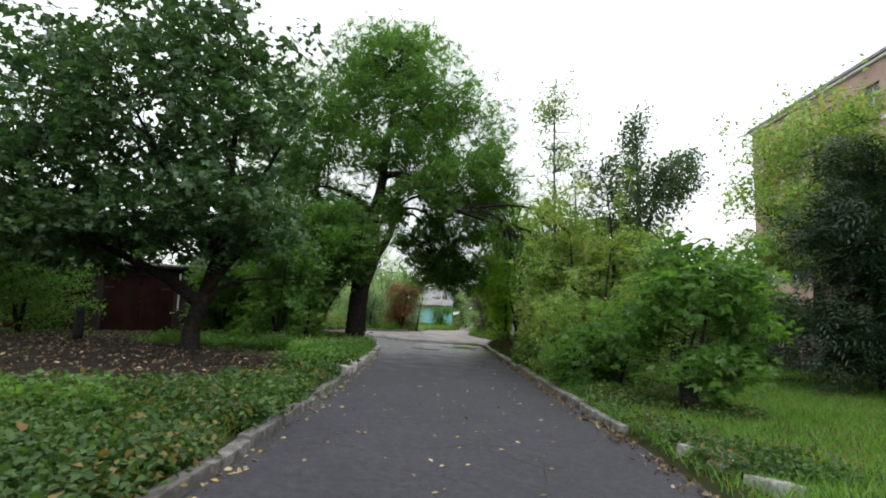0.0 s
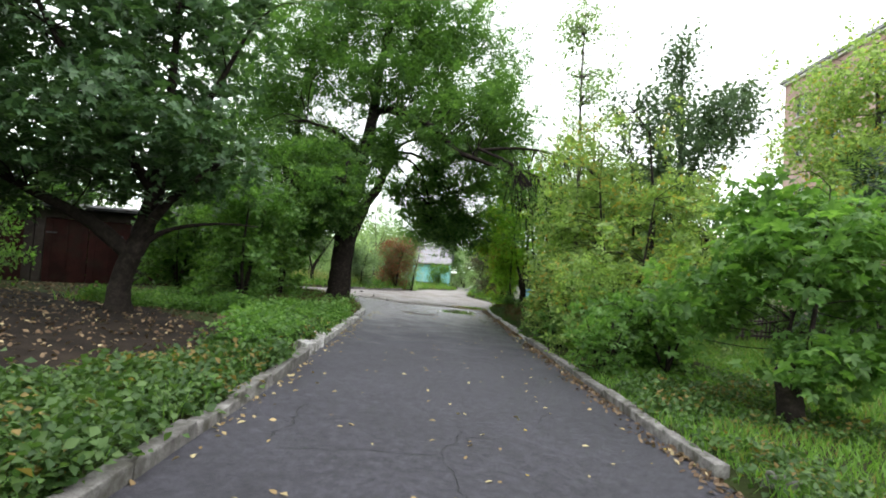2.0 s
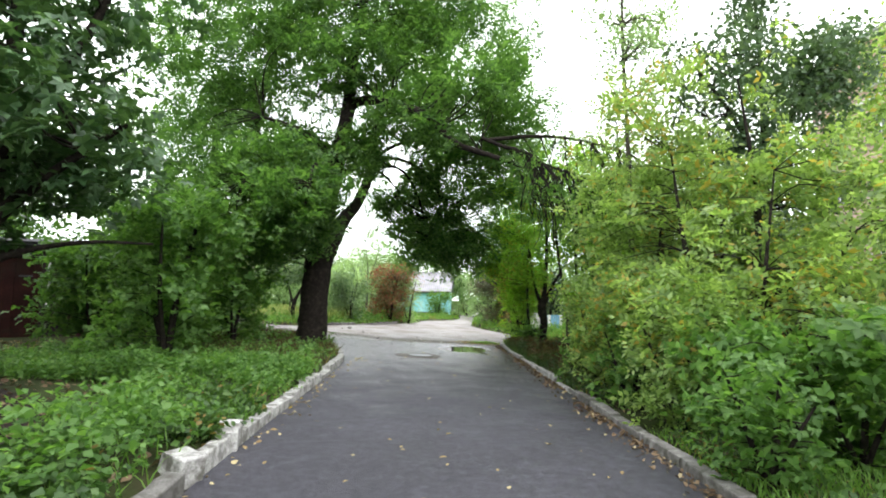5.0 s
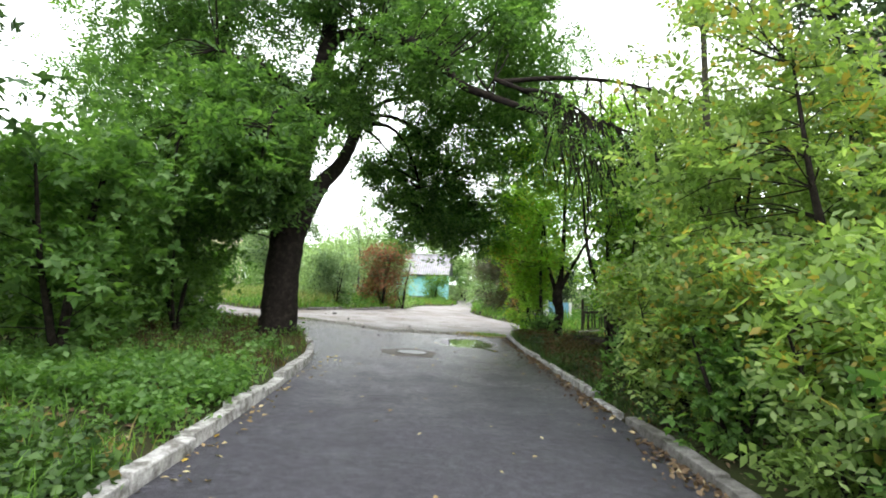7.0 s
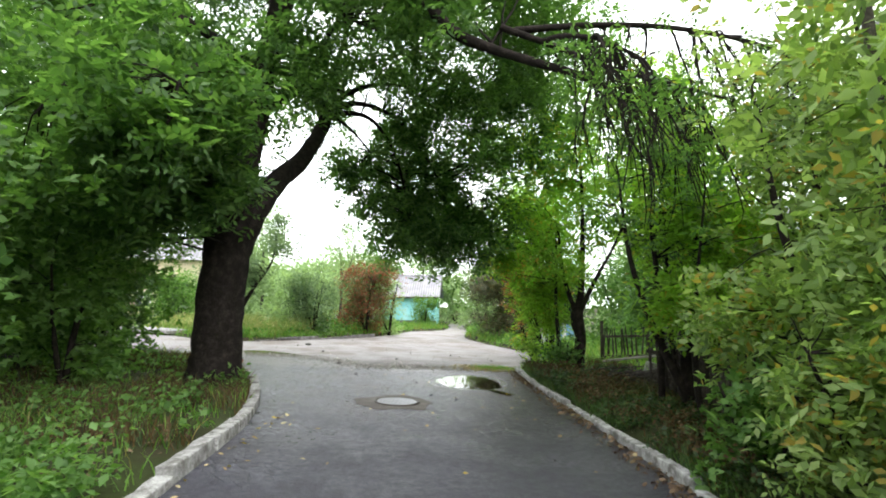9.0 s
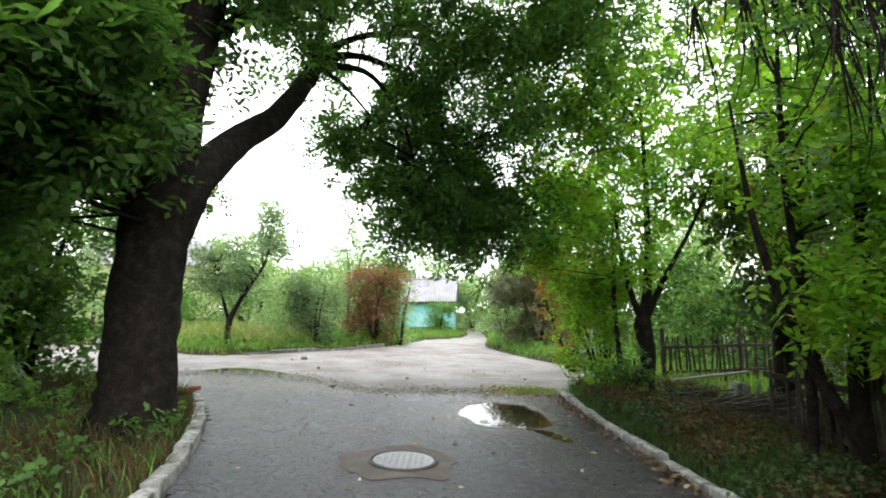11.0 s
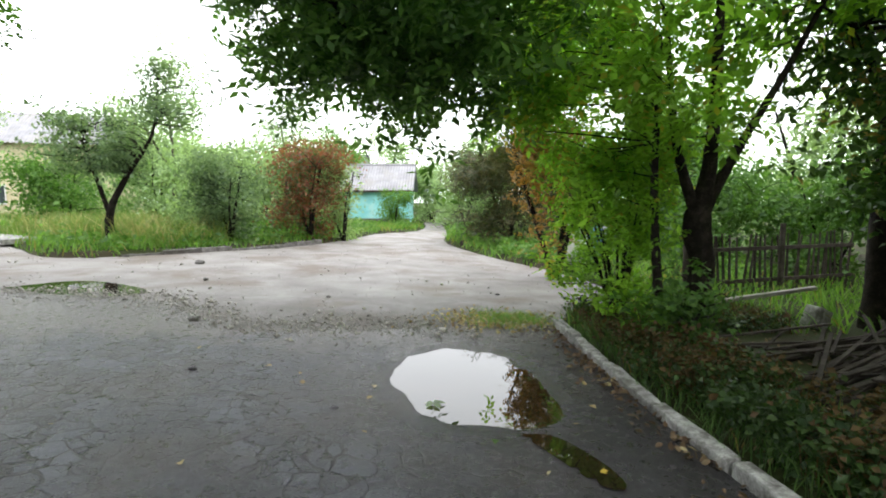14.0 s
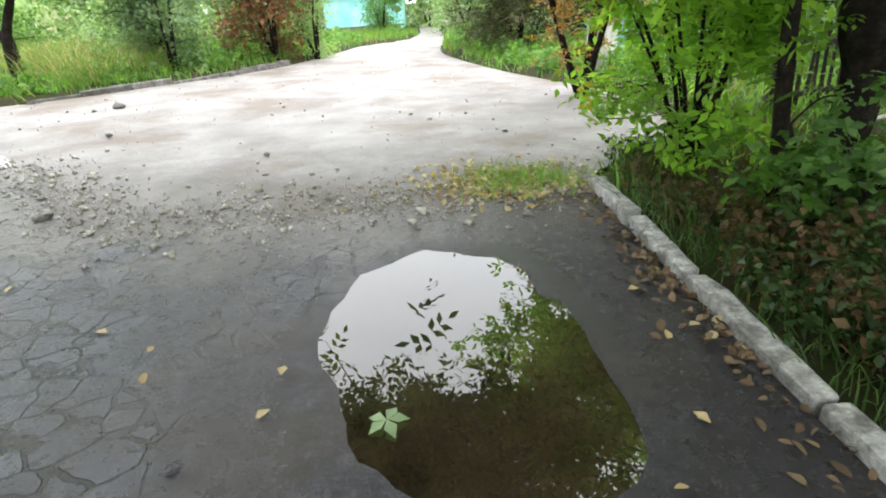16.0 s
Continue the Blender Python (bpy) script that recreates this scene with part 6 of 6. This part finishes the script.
def flat_leaves(name, label, xy, z, size, material, seed, curl=0.25):
    """Single leaves lying about, slightly curled."""
    rng = np.random.default_rng(seed)
    n = len(xy)
    R = rot_np(rng, n, curl) * (size * rng.uniform(0.6, 1.3, n))[:, None, None]
    half = [(0.0, -0.5, 0.0), (0.17, -0.34, 0.05), (0.30, -0.05, 0.10), (0.22, 0.25, 0.05), (0.0, 0.55, -0.08)]
    leaf = np.array([(0.0, 0.0, -0.02)] + half + [(-x, y * 0.9, z * 0.6) for x, y, z in half[3:0:-1]])
    q = np.einsum("nij,mj->nmi", R, leaf) + np.stack([xy[:, 0], xy[:, 1], z + size * 0.12], -1)[:, None]
    fan = np.array([(0, k, k % 8 + 1) for k in range(1, 9)])
    f = (np.arange(n)[:, None, None] * 9 + fan[None]).reshape(-1, 3)
    solid(name, mesh_np(name, q.reshape(-1, 3), f, material), material, label, "fallen leaves", kind="stuff")


def litter():
    rng = np.random.default_rng(23)
    x, y = rng.uniform(-2.4, 2.5, 320), rng.uniform(0, 25.3, 320)
    ok = (sdf(ROAD_POLY, x, y) < -0.1) & (rng.random(320) < np.where(y < 14, 1.0, 0.45))
    xy = np.stack([x, y], -1)[ok]
    flat_leaves("road_leaves", "pale fallen leaves strewn over the asphalt", xy, road_z(xy[:, 0], xy[:, 1]), 0.058, FALLEN, 1)
    # drifts along both gutters
    y = rng.uniform(3, 26, 2600)
    x = np.interp(y, right_s[:, 1], right_s[:, 0]) - np.abs(rng.normal(0, 0.13, len(y)))
    keep = fbm(x * 0 + 1, y, 1.7, 2.0) > rng.uniform(-0.5, 0.5, len(y))
    xy = np.stack([x, y], -1)[keep]
    flat_leaves("gutter_leaves", "brown leaves drifted along the low kerb", xy, road_z(xy[:, 0], xy[:, 1]) + 0.008, 0.06, LITTER, 2, 0.5)
    y = rng.uniform(2, 20, 190)
    x = np.interp(y, left_s[:30, 1], left_s[:30, 0]) + np.abs(rng.normal(0, 0.12, len(y))) + 0.02
    flat_leaves("gutter_leaves", "scattered leaves along the kerb", np.stack([x, y], -1), road_z(x, y), 0.06, FALLEN, 3, 0.4)
    p = scatter(5200, -13, -2.2, 4, 20, rng, 0.3, 11)
    flat_leaves("ground_leaves", "brown leaf litter under the verge tree", p[:, :2], p[:, 2] + 0.02, 0.085, LITTER, 4, 0.4)
    p = scatter(1500, 1.9, 5.2, 14, 28, rng, 0.2, 3)
    flat_leaves("ground_leaves", "brown leaf litter behind the kerb", p[:, :2], p[:, 2] + 0.02, 0.05, LITTER, 5, 0.4)
    x, y = rng.normal(1.1, 0.42, 900), rng.normal(26.35, 0.3, 900)
    flat_leaves("drift_leaves", "drift of yellow-brown leaves at the lane's end", np.stack([x, y], -1), gz(x) + 0.004, 0.06, FALLEN, 6, 0.4)


litter()


def junction_bits():
    rng = np.random.default_rng(41)
    p = np.stack([rng.normal(1.25, 0.3, 700), rng.normal(26.35, 0.22, 700), np.zeros(700)], -1)
    p[:, 2] = gz(p[:, 0]) - 0.01
    blades("tuft_grass", "thin grass tuft at the kerb's end", p, 0.10, 0.01, L_GRASS, 12, 0.6)
    q = leaf_fan(5, 0.11, 0.055, 4.6, 0.1).reshape(-1, 3)
    b = np.arange(5)[:, None] * 4
    me = mesh_np("fallen_leaf", q, np.concatenate([b + [0, 1, 2], b + [0, 2, 3]]), L_PALE_HAZED)
    ob = solid("fallen_leaf", me, L_PALE_HAZED, "pale green five-lobed leaf floating in the puddle", "leaf")
    ob.matrix_world = pose(0.13, 23.52, PUD_Z + 0.014, 3, 2, 200)
    for k, (x, y) in enumerate([(-0.35, 23.84), (-1.26, 24.19), (-0.34, 23.61), (1.3, 23.41), (1.4, 24.34), (0.48, 22.76), (-0.88, 6.31), (0.21, 6.54)]):
        v = leaf_fan(1, 0.075, 0.05, 0, 0.15).reshape(-1, 3)
        m = FALLEN if k != 5 else L_FRESH
        ob = solid("fallen_leaf", mesh_np("fallen_leaf", v, [[0, 1, 2], [0, 2, 3]], m), m, "single yellowed leaf lying on wet asphalt", "leaf", "single leaves")
        ob.matrix_world = pose(x, y, float(road_z(np.array([x]), np.array([y]))[0]) + 0.012, 4, 3, 70 * k)


junction_bits()


CRUMB = leaf_mat("pale_gravel", (0.16, 0.142, 0.125), (0.32, 0.285, 0.25), (0.52, 0.46, 0.41), gloss=0.8, glow=0.0)


def gravel():
    """Loose stones and asphalt crumbs where lane meets dirt."""
    rng = np.random.default_rng(31)
    base = np.array([(1, 0, 0), (-0.5, 0.87, 0), (-0.5, -0.87, 0), (0, 0, 0.75), (0.2, 0.3, -0.4)])
    tri = np.array([(0, 1, 3), (1, 2, 3), (2, 0, 3), (1, 0, 4), (2, 1, 4), (0, 2, 4)])
    n1, n2 = 5600, 2200
    x = np.concatenate([rng.uniform(-6.5, 2.0, n1), rng.uniform(-12, 3.4, n2)])
    jy = np.interp(x, [p[0] for p in JOIN[::-1]], [p[1] for p in JOIN[::-1]])
    y = np.concatenate([jy[:n1] + rng.normal(0.25, 0.33, n1), rng.uniform(26.5, 38, n2)])
    ok = (sdf(DIRT_POLY, x, y) < -0.05) | (sdf(ROAD_POLY, x, y) < 0)
    x, y = x[ok], y[ok]
    n = len(x)
    z = np.where(sdf(ROAD_POLY, x, y) < 0, road_z(x, y), gz(x) - 0.01)
    R = rot_np(rng, n, 0.3) * (0.0095 * rng.lognormal(0, 0.6, n))[:, None, None]
    v = np.einsum("nij,mj->nmi", R, base) + np.stack([x, y, z + 0.006], -1)[:, None]
    f = (np.arange(n)[:, None, None] * 5 + tri[None]).reshape(-1, 3)
    solid("gravel", mesh_np("gravel", v.reshape(-1, 3), f, CRUMB), CRUMB, "loose gravel and asphalt crumbs at the lane's end", "gravel", kind="stuff")
    for k, (x, y, s) in enumerate([(-2.6, 25.9, 0.11), (-1.9, 24.1, 0.05), (0.1, 21.6, 0.045), (-0.3, 21.9, 0.05), (-4.6, 31.2, 0.13), (-0.6, 23.3, 0.04), (-3.6, 28.9, 0.07), (-1.3, 27.6, 0.05), (1.4, 28.3, 0.05)]):
        bm = bmesh.new()
        s *= 0.72
        bmesh.ops.create_icosphere(bm, subdivisions=2, radius=s)
        roughen(bm, s * 0.5, 1 / s * 0.7, k)
        ob = solid("clod", bm, ASPHALT, "dark lump of broken asphalt lying loose", "rubble", "asphalt lumps")
        ob.matrix_world = pose(x, y, float(gz(x)) + s * 0.25, 0, 0, 40 * k) @ Matrix.Diagonal((1, 1, 0.5, 1))


gravel()
